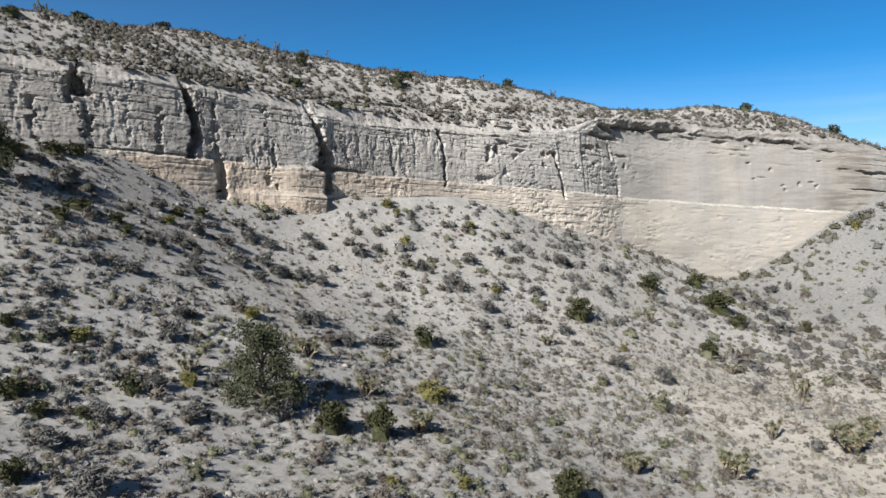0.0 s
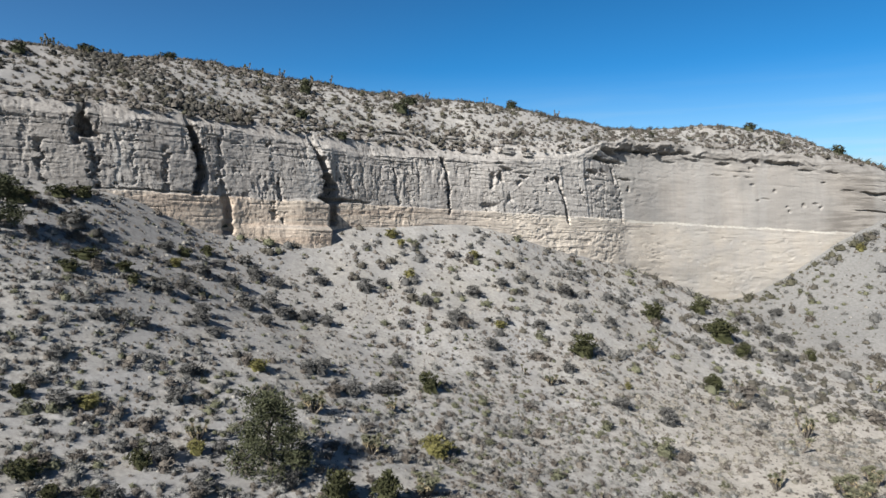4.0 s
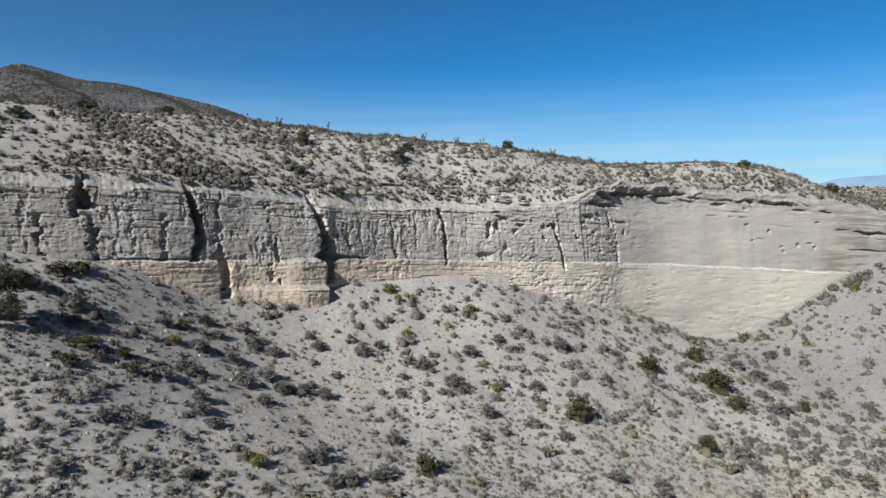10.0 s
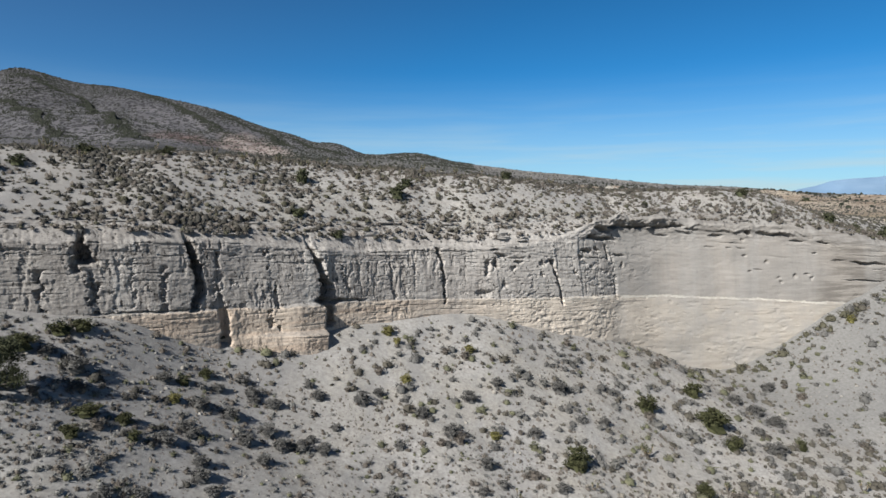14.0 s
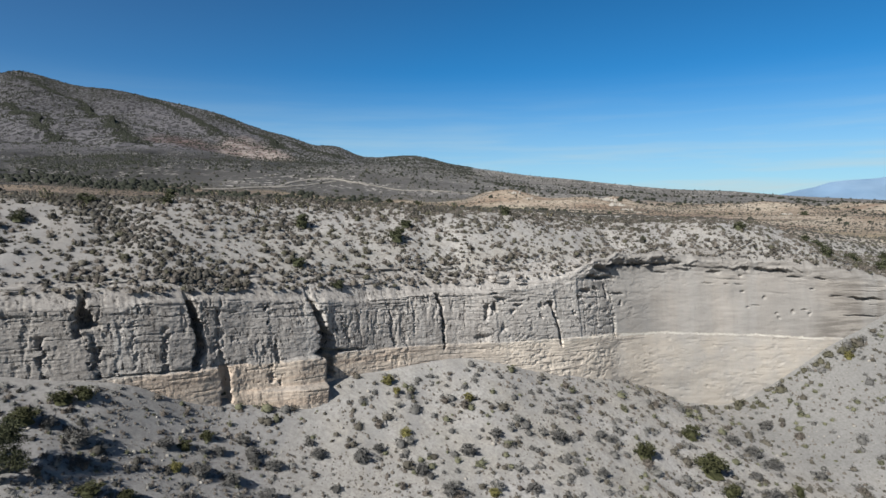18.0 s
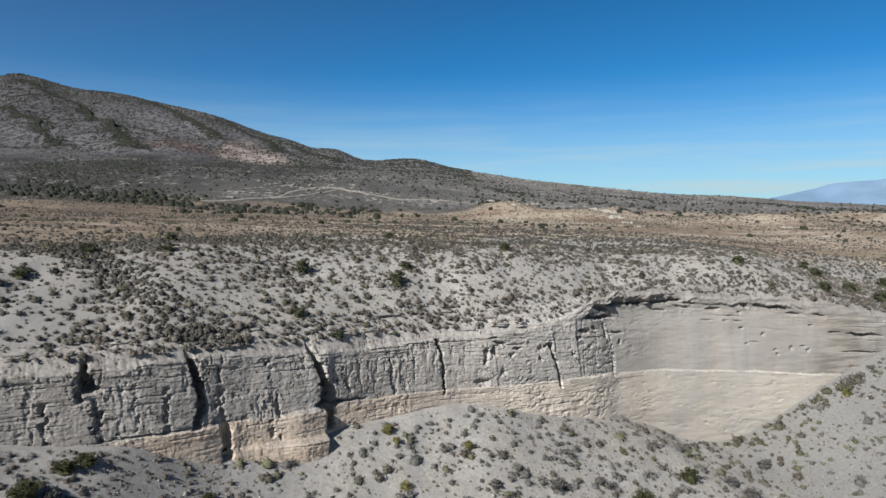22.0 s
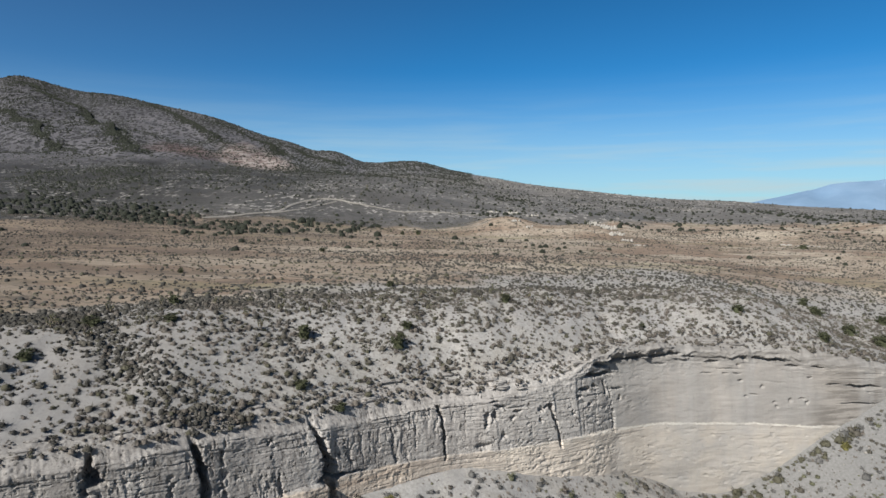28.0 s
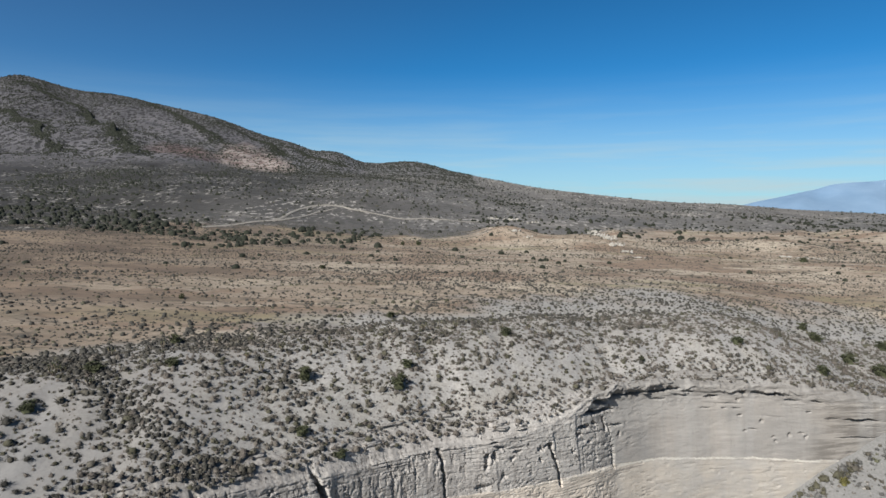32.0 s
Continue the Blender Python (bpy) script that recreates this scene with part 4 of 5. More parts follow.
def build_cliff():
    xf = np.linspace(-75, 128, 6000)
    yf = face_y(xf)
    arc = np.concatenate([[0], np.cumsum(np.hypot(np.diff(xf), np.diff(yf)))])
    cut = [float(np.interp(q, xf, arc)) for q in (-42, 33, 72)]
    s = np.concatenate([np.arange(0, cut[0], 0.6), np.arange(cut[0], cut[1], 0.092), np.arange(cut[1], cut[2], 0.13), np.arange(cut[2], arc[-1], 0.6)])
    x, y = np.interp(s, arc, xf), np.interp(s, arc, yf)
    soft = np.interp(s, arc, np.gradient(yf, xf))
    k = np.hypot(1, soft)
    nx, ny = soft / k, -1 / k
    top = rim_z(x)
    bottom = low_z(x, y - 1.0) - 2.2
    nv = 190
    f = np.linspace(0, 1, nv)
    z = bottom[:, None] + (top - bottom)[:, None] * f[None, :]
    h = z - band_z(x)[:, None]
    ht = (top - band_z(x))[:, None]
    out = cliff_out(s[:, None] + 0 * h, x[:, None] + 0 * h, h, ht + 0 * h)
    # the shelving top runs back and dips under the soil of the slope
    ways = np.linspace(0, 1, 34)[1:]
    rim = out[:, -1:]
    even = np.convolve(np.pad(rim[:, 0], 20, "edge"), np.ones(41) / 41, "valid")[:, None]
    back = even + (-4.9 - even) * ways[None, :] + (rim - even) * (1 - ways[None, :]) ** 8
    bx, by = x[:, None] + nx[:, None] * back, y[:, None] + ny[:, None] * back
    path = even + (-4.9 - even) * ways[None, :]
    soil = up_z(x[:, None] + nx[:, None] * path, y[:, None] + ny[:, None] * path)
    rise = top[:, None] + (soil - top[:, None]) * smooth(0.0, 0.25, ways)[None, :] + 0.08
    step = 0.34
    lev = rise + 0.35 * vnoise(bx * 0.22, by * 0.22, 0, 70) + 0.20 * vnoise(bx * 0.9, by * 0.9, 0, 57)
    low = np.floor(lev / step)
    rocky = low * step + step * smooth(0.0, 0.12, lev / step - low)
    firm = 0.7 * smooth(0.9, 0.45, ways)[None, :] * smooth(-0.2, 0.2, vnoise(bx * 0.15, by * 0.15, 0, 56) + 0.2)
    rise = rise + (rocky - lev) * firm + 0.07 * fbm(bx * 1.3, by * 1.3, 0, 73, 4, 0.6) - 1.1 * smooth(0.6, 1.0, ways)[None, :]
    px = np.concatenate([x[:, None] + nx[:, None] * out, bx], 1)
    py = np.concatenate([y[:, None] + ny[:, None] * out, by], 1)
    pz = np.concatenate([z, rise], 1)
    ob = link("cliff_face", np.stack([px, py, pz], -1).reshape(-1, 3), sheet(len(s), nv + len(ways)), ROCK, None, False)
    return tagged(ob, "layered grey and buff sedimentary cliff with clefts and undercut ledges", "cliff", kind="structure")


CLIFF = build_cliff()


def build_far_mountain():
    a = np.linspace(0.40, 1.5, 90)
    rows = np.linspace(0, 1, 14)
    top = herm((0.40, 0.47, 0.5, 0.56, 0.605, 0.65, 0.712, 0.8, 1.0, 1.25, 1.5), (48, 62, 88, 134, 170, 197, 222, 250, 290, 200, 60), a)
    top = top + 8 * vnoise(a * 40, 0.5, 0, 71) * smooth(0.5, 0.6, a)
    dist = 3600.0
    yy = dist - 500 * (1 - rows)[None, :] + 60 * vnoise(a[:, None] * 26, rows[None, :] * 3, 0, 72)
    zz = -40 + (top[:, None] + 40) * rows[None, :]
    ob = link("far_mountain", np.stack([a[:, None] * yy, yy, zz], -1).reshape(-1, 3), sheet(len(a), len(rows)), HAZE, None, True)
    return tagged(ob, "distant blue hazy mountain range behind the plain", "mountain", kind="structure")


build_far_mountain()


def rock_slab(x, along, deep, thick, stand, z, seed):
    """A rough broken slab of the cap bed that stands out over the face."""
    g = np.random.default_rng(seed)
    y = float(face_y(np.array([x]))[0])
    sl = float((face_y(np.array([x + 1.0]))[0] - face_y(np.array([x - 1.0]))[0]) / 2)
    k = math.hypot(1, sl)
    n = 30
    t = np.linspace(0, 2 * np.pi, n, endpoint=False)
    r = 1 + 0.14 * vnoise(t * 1.6, seed, 0, 3) + 0.12 * vnoise(t * 4.5, seed, 0, 4)
    ox = np.sign(np.cos(t)) * np.abs(np.cos(t)) ** 0.6 * along / 2 * r
    oy = np.sign(np.sin(t)) * np.abs(np.sin(t)) ** 0.6 * deep / 2 * r
    rings = []
    levels = (-0.5, -0.46, -0.30, -0.12, 0.05, 0.2, 0.36, 0.46)
    for i, zz in enumerate(levels):
        w = (0.72 if i == 0 else 0.93 if i == 7 else 1.0) + 0.06 * vnoise(t * 3, i * 1.7, seed, 5) + 0.05 * hash3(np.array([i]), np.array([seed]), np.array([0]), 6)[0]
        rings.append(np.stack([ox * w, oy * w, thick * zz + 0.06 * vnoise(ox * 1.3, oy * 1.3, i, 7)], 1))
    v = np.concatenate(rings + [np.array([[0, 0, -0.5 * thick], [0, 0, 0.5 * thick]])])
    v[:, 1] += deep / 2 - stand
    v[:, 2] += v[:, 0] * g.uniform(-0.05, 0.02)
    f = []
    m = len(levels)
    for i in range(m - 1):
        for j in range(n):
            a, b, c, d = i * n + j, i * n + (j + 1) % n, (i + 1) * n + (j + 1) % n, (i + 1) * n + j
            f += [(a, b, c), (a, c, d)]
    for j in range(n):
        f += [(m * n, (j + 1) % n, j), (m * n + 1, (m - 1) * n + j, (m - 1) * n + (j + 1) % n)]
    tx, ty = 1 / k, sl / k
    w = np.stack([x + v[:, 0] * tx - v[:, 1] * ty, y + v[:, 0] * ty + v[:, 1] * tx, z + v[:, 2]], 1)
    return link("rock_slab", w, f, ROCK, CLIFF)


# thin broken ledges along the rim and on the shelving rock behind it
ledge_rng = np.random.default_rng(55)
for i in range(70):
    x = float(ledge_rng.uniform(-37, 24)) if i < 60 else float(ledge_rng.uniform(24, 66))
    d = float(ledge_rng.uniform(0.1, 3.6)) if i < 60 else float(ledge_rng.uniform(0.2, 2.2))
    y = float(face_y(np.array([x]))[0])
    sl = float((face_y(np.array([x + 1.0]))[0] - face_y(np.array([x - 1.0]))[0]) / 2)
    k = math.hypot(1, sl)
    z = float(up_z(np.array([x - sl / k * (d + 0.9)]), np.array([y + (d + 0.9) / k]))[0])
    if min(abs(x - c) for c in (-31.6, -23.6, -13.5, -0.8, 15.2)) < 2.6:
        continue
    rock_slab(x, float(ledge_rng.uniform(1.2, 4.2)), 1.9, float(ledge_rng.uniform(0.16, 0.42)), -d - 0.55, z + float(ledge_rng.uniform(-0.05, 0.15)), 700 + i)


# ---- plants ----
def ball(rng, rings=3, around=7):
    """A lumpy, low dome of twigs: places and triangles, about 1 m wide and 1 high before scaling."""
    v = [(0, 0, 0.86)]
    p1, p2 = rng.uniform(0, 6.28, 2)
    for i in range(1, rings + 1):
        a = i / rings * math.pi * 0.5
        for j in range(around):
            b = (j + 0.5 * (i % 2)) / around * 2 * math.pi
            lobe = 1 + 0.08 * math.sin(3 * b + p1 + i) + 0.07 * math.sin(5 * b + p2 - i)
            k = 0.46 * lobe * (1 + 0.10 * rng.uniform(-1, 1)) * math.sin(a) ** 0.75
            v.append((k * math.cos(b), k * math.sin(b), 0.86 * (0.95 + 0.12 * rng.uniform(-1, 1)) * math.cos(a) ** 0.85 - (0.08 if i == rings else 0)))
    f = [(0, 1 + j, 1 + (j + 1) % around) for j in range(around)]
    for i in range(rings - 1):
        p, q = 1 + i * around, 1 + (i + 1) * around
        for j in range(around):
            k = (j + 1) % around
            f += [(p + j, q + j, q + k), (p + j, q + k, p + k)]
    return np.array(v), np.array(f)


def sprays(rng, n, size, inner=0.72):
    """Short twig tips that stand out of a dome 1 m wide and 1 high: triangles (n, 3, 3)."""
    u = rng.normal(size=(n, 3))
    u[:, 2] = np.abs(u[:, 2]) * 0.9
    u /= np.linalg.norm(u, axis=1)[:, None]
    r = inner + (1 - inner) * rng.random(n)
    c = u * (0.46 * r)[:, None] * np.array((1, 1, 1.85))
    a = u + 0.45 * rng.normal(size=(n, 3)) + np.array((0, 0, 0.25))
    a /= np.linalg.norm(a, axis=1)[:, None]
    b = np.cross(a, rng.normal(size=(n, 3)))
    b /= np.linalg.norm(b, axis=1)[:, None] + 1e-9
    w = (size * (0.5 + 0.9 * rng.random(n)))[:, None]
    return np.stack([c - 0.6 * a * w - 0.15 * b * w, c - 0.6 * a * w + 0.15 * b * w, c + a * w], 1)


def bush_mesh(rng, rings, around, leaves, size, inner=0.72):
    """Places and triangles of a whole bush: a closed dome and loose sprays over it."""
    v, f = ball(rng, rings, around)
    loose = sprays(rng, leaves, size, inner).reshape(-1, 3)
    return np.concatenate([v * (0.64 if leaves else 1.0), loose]), np.concatenate([f, len(v) + np.arange(len(loose)).reshape(-1, 3)])


def soup(parts):
    v = np.concatenate([p.reshape(-1, 3) for p in parts])
    return v, np.arange(len(v)).reshape(-1, 3)


def place_many(name, protos, xyz, widths, heights, rng, mat, smooth_=True):
    """Plants or stones joined into one mesh."""
    vs, fs, n0 = [], [], 0
    turn = rng.uniform(0, 2 * np.pi, len(xyz))
    kind = rng.integers(0, len(protos), len(xyz))
    for k, (p, f) in enumerate(protos):
        m = kind == k
        if not m.any():
            continue
        c, s = np.cos(turn[m])[:, None], np.sin(turn[m])[:, None]
        w, h = widths[m][:, None], heights[m][:, None]
        q = np.stack([(p[:, 0] * c - p[:, 1] * s) * w, (p[:, 0] * s + p[:, 1] * c) * w, p[:, 2] * h], -1) + xyz[m][:, None, :]
        fs.append((f[None] + (n0 + np.arange(m.sum()) * len(p))[:, None, None]).reshape(-1, 3))
        vs.append(q.reshape(-1, 3))
        n0 += m.sum() * len(p)
    return link(name, np.concatenate(vs), np.concatenate(fs), mat, None, smooth_)


rng = np.random.default_rng(7)
NEAR = [bush_mesh(rng, 2, 6, 52, 0.23, 0.60) for _ in range(10)]
MID = [bush_mesh(rng, 2, 6, 30, 0.25, 0.60) for _ in range(10)]
TINY = [bush_mesh(rng, 1, 5, 0, 0.5) for _ in range(6)]
LOW_DOME = [bush_mesh(rng, 2, 5, 0, 0.5) for _ in range(6)]
FAR = [bush_mesh(rng, 2, 6, 0, 0.5) for _ in range(8)]
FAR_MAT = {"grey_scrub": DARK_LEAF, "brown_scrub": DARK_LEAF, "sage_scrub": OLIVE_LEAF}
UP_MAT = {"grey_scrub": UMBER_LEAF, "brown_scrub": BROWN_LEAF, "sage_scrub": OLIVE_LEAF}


def scatter(n, xr, yr, keep, seed):
    """Random places with heights, thinned by keep(x, y)."""
    g = np.random.default_rng(seed)
    x, y = g.uniform(*xr, n), g.uniform(*yr, n)
    m = (g.random(n) < keep(x, y)) & (np.abs(x) < 0.80 * np.maximum(y, 1) + 10)
    x, y = x[m], y[m]
    lift = 0.26 * (front(x, y) > 0) * (1 - smooth(4.6, 6.4, front(x, y)))
    return np.stack([x, y, ground_z(x, y) - 0.03 + lift], 1), g


def scrub(name, n, xr, yr, keep, seed, protos, mat, size, label, spread=0.42):
    xyz, g = scatter(n, xr, yr, keep, seed)
    w = np.clip(g.lognormal(math.log(size), spread, len(xyz)), 0.3 * size, 2.6 * size)
    ob = place_many(name, protos, xyz, w, w * g.uniform(0.45, 0.7, len(xyz)), g, mat)
    return tagged(ob, label, "shrubs", kind="stuff")


def front(x, y):
    return y - face_y(x)


def on_low(x, y):
    return (front(x, y) < -0.8) * 1.0


def on_up(x, y):
    return (front(x, y) > 0.9) * 1.0


def clumpy(x, y, seed, scale=0.12, lo=-0.5, hi=0.5):
    return smooth(lo, hi, fbm(x * scale, y * scale, 0, seed, 2))


def bare(x, y):
    """Thinner growth on the loose slope below the middle of the cliff."""
    bank = smooth(-4, -10, x) * smooth(36, 42, y) * (1 - smooth(58, 64, y))
    return (1 - 0.5 * bank) * (1 - 0.66 * smooth(-40, -22, front(x, y)) * smooth(-26, -8, x) * (1 - smooth(55, 70, x)))


def bald(x, y):
    """The bare shoulder beside the brushy gully above the cliff."""
    return smooth(-34, -42, x + 0.45 * (y - 60)) * (1 - smooth(66, 74, y)) * smooth(-0.2, 0.2, vnoise(x * 0.25, y * 0.25, 0, 91) + 0.25)


def sandy(x, y):
    """The paler flat at the foot of the slope."""
    return smooth(10, 24, x + 5 * vnoise(x * 0.1, y * 0.1, 0, 90)) * (1 - smooth(52, 66, y))


GREY_TXT = "low grey desert shrubs scattered over pale soil"
BROWN_TXT = "low brown twiggy desert shrubs scattered over pale soil"
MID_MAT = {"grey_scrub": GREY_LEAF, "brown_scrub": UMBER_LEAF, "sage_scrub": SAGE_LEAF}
SAGE_TXT = "small dull green desert shrubs scattered over pale soil"
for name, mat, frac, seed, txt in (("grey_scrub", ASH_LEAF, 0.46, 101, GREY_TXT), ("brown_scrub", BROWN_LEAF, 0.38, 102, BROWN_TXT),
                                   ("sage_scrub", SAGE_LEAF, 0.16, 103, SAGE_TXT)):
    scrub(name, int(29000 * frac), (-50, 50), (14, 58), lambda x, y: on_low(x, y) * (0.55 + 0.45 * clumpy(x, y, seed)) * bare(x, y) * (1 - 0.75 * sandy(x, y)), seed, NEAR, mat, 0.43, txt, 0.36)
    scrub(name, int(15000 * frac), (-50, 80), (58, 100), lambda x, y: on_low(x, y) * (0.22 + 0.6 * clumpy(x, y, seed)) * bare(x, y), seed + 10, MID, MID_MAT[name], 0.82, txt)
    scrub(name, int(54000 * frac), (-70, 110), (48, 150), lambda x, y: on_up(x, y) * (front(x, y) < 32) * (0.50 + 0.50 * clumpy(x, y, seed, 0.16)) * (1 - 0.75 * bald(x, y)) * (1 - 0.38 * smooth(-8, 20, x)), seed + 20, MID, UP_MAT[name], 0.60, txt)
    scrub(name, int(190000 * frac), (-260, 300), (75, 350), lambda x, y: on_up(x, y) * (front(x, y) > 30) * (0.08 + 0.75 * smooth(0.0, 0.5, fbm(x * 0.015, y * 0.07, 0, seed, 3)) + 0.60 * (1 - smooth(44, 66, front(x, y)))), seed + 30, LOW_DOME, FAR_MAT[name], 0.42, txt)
    scrub(name, int(26000 * frac), (-950, 950), (330, 1250), lambda x, y: 0.1 + 0.9 * clumpy(x, y, seed, 0.012), seed + 40, TINY, FAR_MAT[name], 1.3, txt)


def gully_line(x, y):
    """The brushy runnels that lead down the slope to the clefts."""
    a = np.interp(y, (60, 63.5, 65.5, 70, 76), (-22.5, -25.8, -32.3, -39.5, -50)) - x
    b = np.interp(y, (66, 74, 82), (-12, -17, -20)) - x
    return 1.4 * np.exp(-(a / 4.6) ** 2) * (y > 60) * (y < 76) + 0.6 * np.exp(-(b / 1.5) ** 2) * (y > 67) * (y < 82)


def crest_line(x, y):
    """Dense scrub on the lip of the mesa."""
    d = front(x, y) + 3 * vnoise(x * 0.06, 0.5, 0, 97)
    left = smooth(24, 27, d) * (1 - smooth(33, 39, d)) * (1 - smooth(-34, -14, x))
    right = smooth(28, 31, d) * (1 - smooth(34, 38, d)) * smooth(-30, -10, x) * (1 - smooth(30, 60, x))
    return left + 0.6 * right


scrub("brown_scrub", 5200, (-42, 66), (50, 112), lambda x, y: (front(x, y) > 0.7) * (front(x, y) < 6.5) * 0.55, 178, MID, BROWN_LEAF, 0.5, "low brown shrubs between ledges along the cliff rim")
scrub("pale_grass", 4200, (2, 50), (16, 70), lambda x, y: on_low(x, y) * sandy(x, y), 170, MID, PALE_LEAF, 0.42, "pale dry grass and low brush on sandy soil")
scrub("dry_tufts", 34000, (-50, 50), (14, 60), lambda x, y: on_low(x, y) * (0.3 + 0.7 * clumpy(x, y, 171, 0.25)), 171, TINY, BROWN_LEAF, 0.17, "tiny dry plant tufts between the shrubs")
scrub("dry_tufts", 40000, (-70, 110), (48, 150), lambda x, y: on_up(x, y) * (front(x, y) < 34) * (0.3 + 0.7 * clumpy(x, y, 172, 0.2)), 172, TINY, BROWN_LEAF, 0.27, "tiny dry plant tufts between the shrubs")
scrub("dry_tufts", 15000, (-50, 85), (56, 99), lambda x, y: on_low(x, y) * (0.3 + 0.7 * clumpy(x, y, 177, 0.2)), 177, TINY, BROWN_LEAF, 0.28, "tiny dry plant tufts between the shrubs")
scrub("dark_scrub", 160000, (-75, 60), (48, 150), lambda x, y: on_up(x, y) * np.clip(0.55 * gully_line(x, y) + 0.42 * crest_line(x, y), 0, 1), 173, LOW_DOME, DARK_LEAF, 0.36, "dense dark scrub along gullies and the mesa edge")
scrub("dark_scrub", 2600, (-75, 60), (48, 120), lambda x, y: on_up(x, y) * smooth(2, 5, front(x, y)) * (front(x, y) < 26) * clumpy(x, y, 176, 0.10, -0.2, 0.4), 176, NEAR, DARK_LEAF, 0.7, "rounded dark shrubs on the slope above the cliff")
scrub("dark_scrub", 320, (-50, 0), (36, 62), lambda x, y: on_low(x, y) * clumpy(x, y, 174, 0.09, -0.1, 0.4) * (1 - smooth(-20, -6, x)), 174, MID, DARK_LEAF, 0.7, "dense dark scrub on the steep bank")
scrub("brown_scrub", 420, (40, 66), (84, 98), lambda x, y: on_low(x, y) * smooth(-4.2, -1.2, front(x, y)), 175, MID, OLIVE_LEAF, 1.1, "brown shrubs along the foot of the pale wall")
# junipers over the far plain and hills
def belts(x, y):
    """Rows of junipers along the washes at the foot of the hills."""
    a = x / y
    far = smooth(-0.36, -0.46, a) * smooth(262, 275, y + 8 * vnoise(x * 0.05, 0.5, 0, 98)) * (1 - smooth(290, 425, y)) * (0.22 + 0.6 * smooth(-0.3, 0.3, vnoise(x * 0.03, y * 0.05, 0, 97)))
    low = 252 + 250 * (a + 0.3) + 10 * vnoise(x * 0.06, 1.5, 0, 99)
    near = smooth(-0.45, -0.38, a) * (1 - smooth(-0.15, -0.08, a)) * smooth(low - 4, low + 6, y) * (1 - smooth(low + 30, low + 70, y)) * (0.3 + 0.7 * smooth(-0.4, 0.3, vnoise(x * 0.04, y * 0.06, 0, 96)))
    return np.clip(far + 0.8 * near, 0, 1)


def hillside(x, y):
    steep = spurs(x, y)[1]
    return np.clip(0.30 + 0.25 * (1 - smooth(-850, -450, x)) + 0.8 * steep + 0.6 * smooth(0.9, 1.0, y / (CREST - 640 * smooth(-0.08, 0.22, x / y))) - 0.3 * clumpy(x, y, 152, 0.01, -0.2, 0.5), 0.05, 1)


for seed, n, xr, yr, size, keep, protos in ((150, 1100, (-420, 420), (170, 560), 2.0, lambda x, y: 0.12 + 0.88 * clumpy(x, y, 150, 0.012, 0.0, 0.5), FAR),
                                            (153, 7000, (-330, 20), (235, 420), 2.2, belts, FAR),
                                            (155, 12000, (-560, -120), (300, 800), 2.0, lambda x, y: clumpy(x, y, 155, 0.012, -0.1, 0.5) * (1 - smooth(-300, -130, x)), TINY),
                                            (156, 1500, (20, 520), (330, 640), 2.4, lambda x, y: 0.1 + 0.9 * clumpy(x, y, 156, 0.014, 0.0, 0.5), FAR),
                                            (151, 14000, (-1150, 900), (420, 1250), 2.4, lambda x, y: 0.15 + 0.85 * clumpy(x, y, 151, 0.009), TINY),
                                            (152, 90000, (-1250, 60), (820, 1500), 2.6, hillside, TINY),
                                            (154, 130000, (-1150, -100), (880, 1500), 3.8, lambda x, y: spurs(x, y)[1], TINY)):
    ob = scrub("far_junipers", n, xr, yr, keep, seed, protos, FAR_LEAF, size, "dark junipers dotted over the far plain and hills", 0.3)
    tagged(ob, "", "trees")


# ---- single plants ----
def empty(name, at, label, category, group=""):
    ob = new(name)
    ob.location = at
    return tagged(ob, label, category, group)


def tube(path, radii, sides=7):
    """A tapered limb along a path: places and triangles."""
    path = [Vector(p) for p in path]
    v, f = [], []
    for i, p in enumerate(path):
        d = (path[min(i + 1, len(path) - 1)] - path[max(i - 1, 0)]).normalized()
        a = d.orthogonal().normalized()
        b = d.cross(a)
        for k in range(sides):
            t = 2 * math.pi * k / sides
            v.append(p + radii[i] * (math.cos(t) * a + math.sin(t) * b))
    for i in range(len(path) - 1):
        for k in range(sides):
            q = (k + 1) % sides
            f += [(i * sides + k, i * sides + q, (i + 1) * sides + q), (i * sides + k, (i + 1) * sides + q, (i + 1) * sides + k)]
    return np.array([tuple(p) for p in v]), np.array(f)


def part(name, v, f, mat, parent, label=""):
    ob = link(name, v, f, mat, parent)
    return tagged(ob, label)


def leafy(rng, centres, radii, n, size):
    """Leaf sprays in several clumps: triangles."""
    out = []
    for c, r in zip(centres, radii):
        k = max(8, int(n * (r / max(radii)) ** 2))
        u = rng.normal(size=(k, 3))
        u /= np.linalg.norm(u, axis=1)[:, None]
        p = np.array(c) + u * (r * rng.random(k) ** 0.42)[:, None] * np.array((1, 1, 0.85))
        a = u + 0.8 * rng.normal(size=(k, 3)) + np.array((0, 0, 0.3))
        a /= np.linalg.norm(a, axis=1)[:, None]
        b = np.cross(a, rng.normal(size=(k, 3)))
        b /= np.linalg.norm(b, axis=1)[:, None] + 1e-9
        w = (size * (0.6 + 0.8 * rng.random(k)))[:, None]
        out.append(np.stack([p - 0.5 * a * w - 0.35 * b * w, p - 0.5 * a * w + 0.35 * b * w, p + a * w], 1))
    return np.concatenate(out)


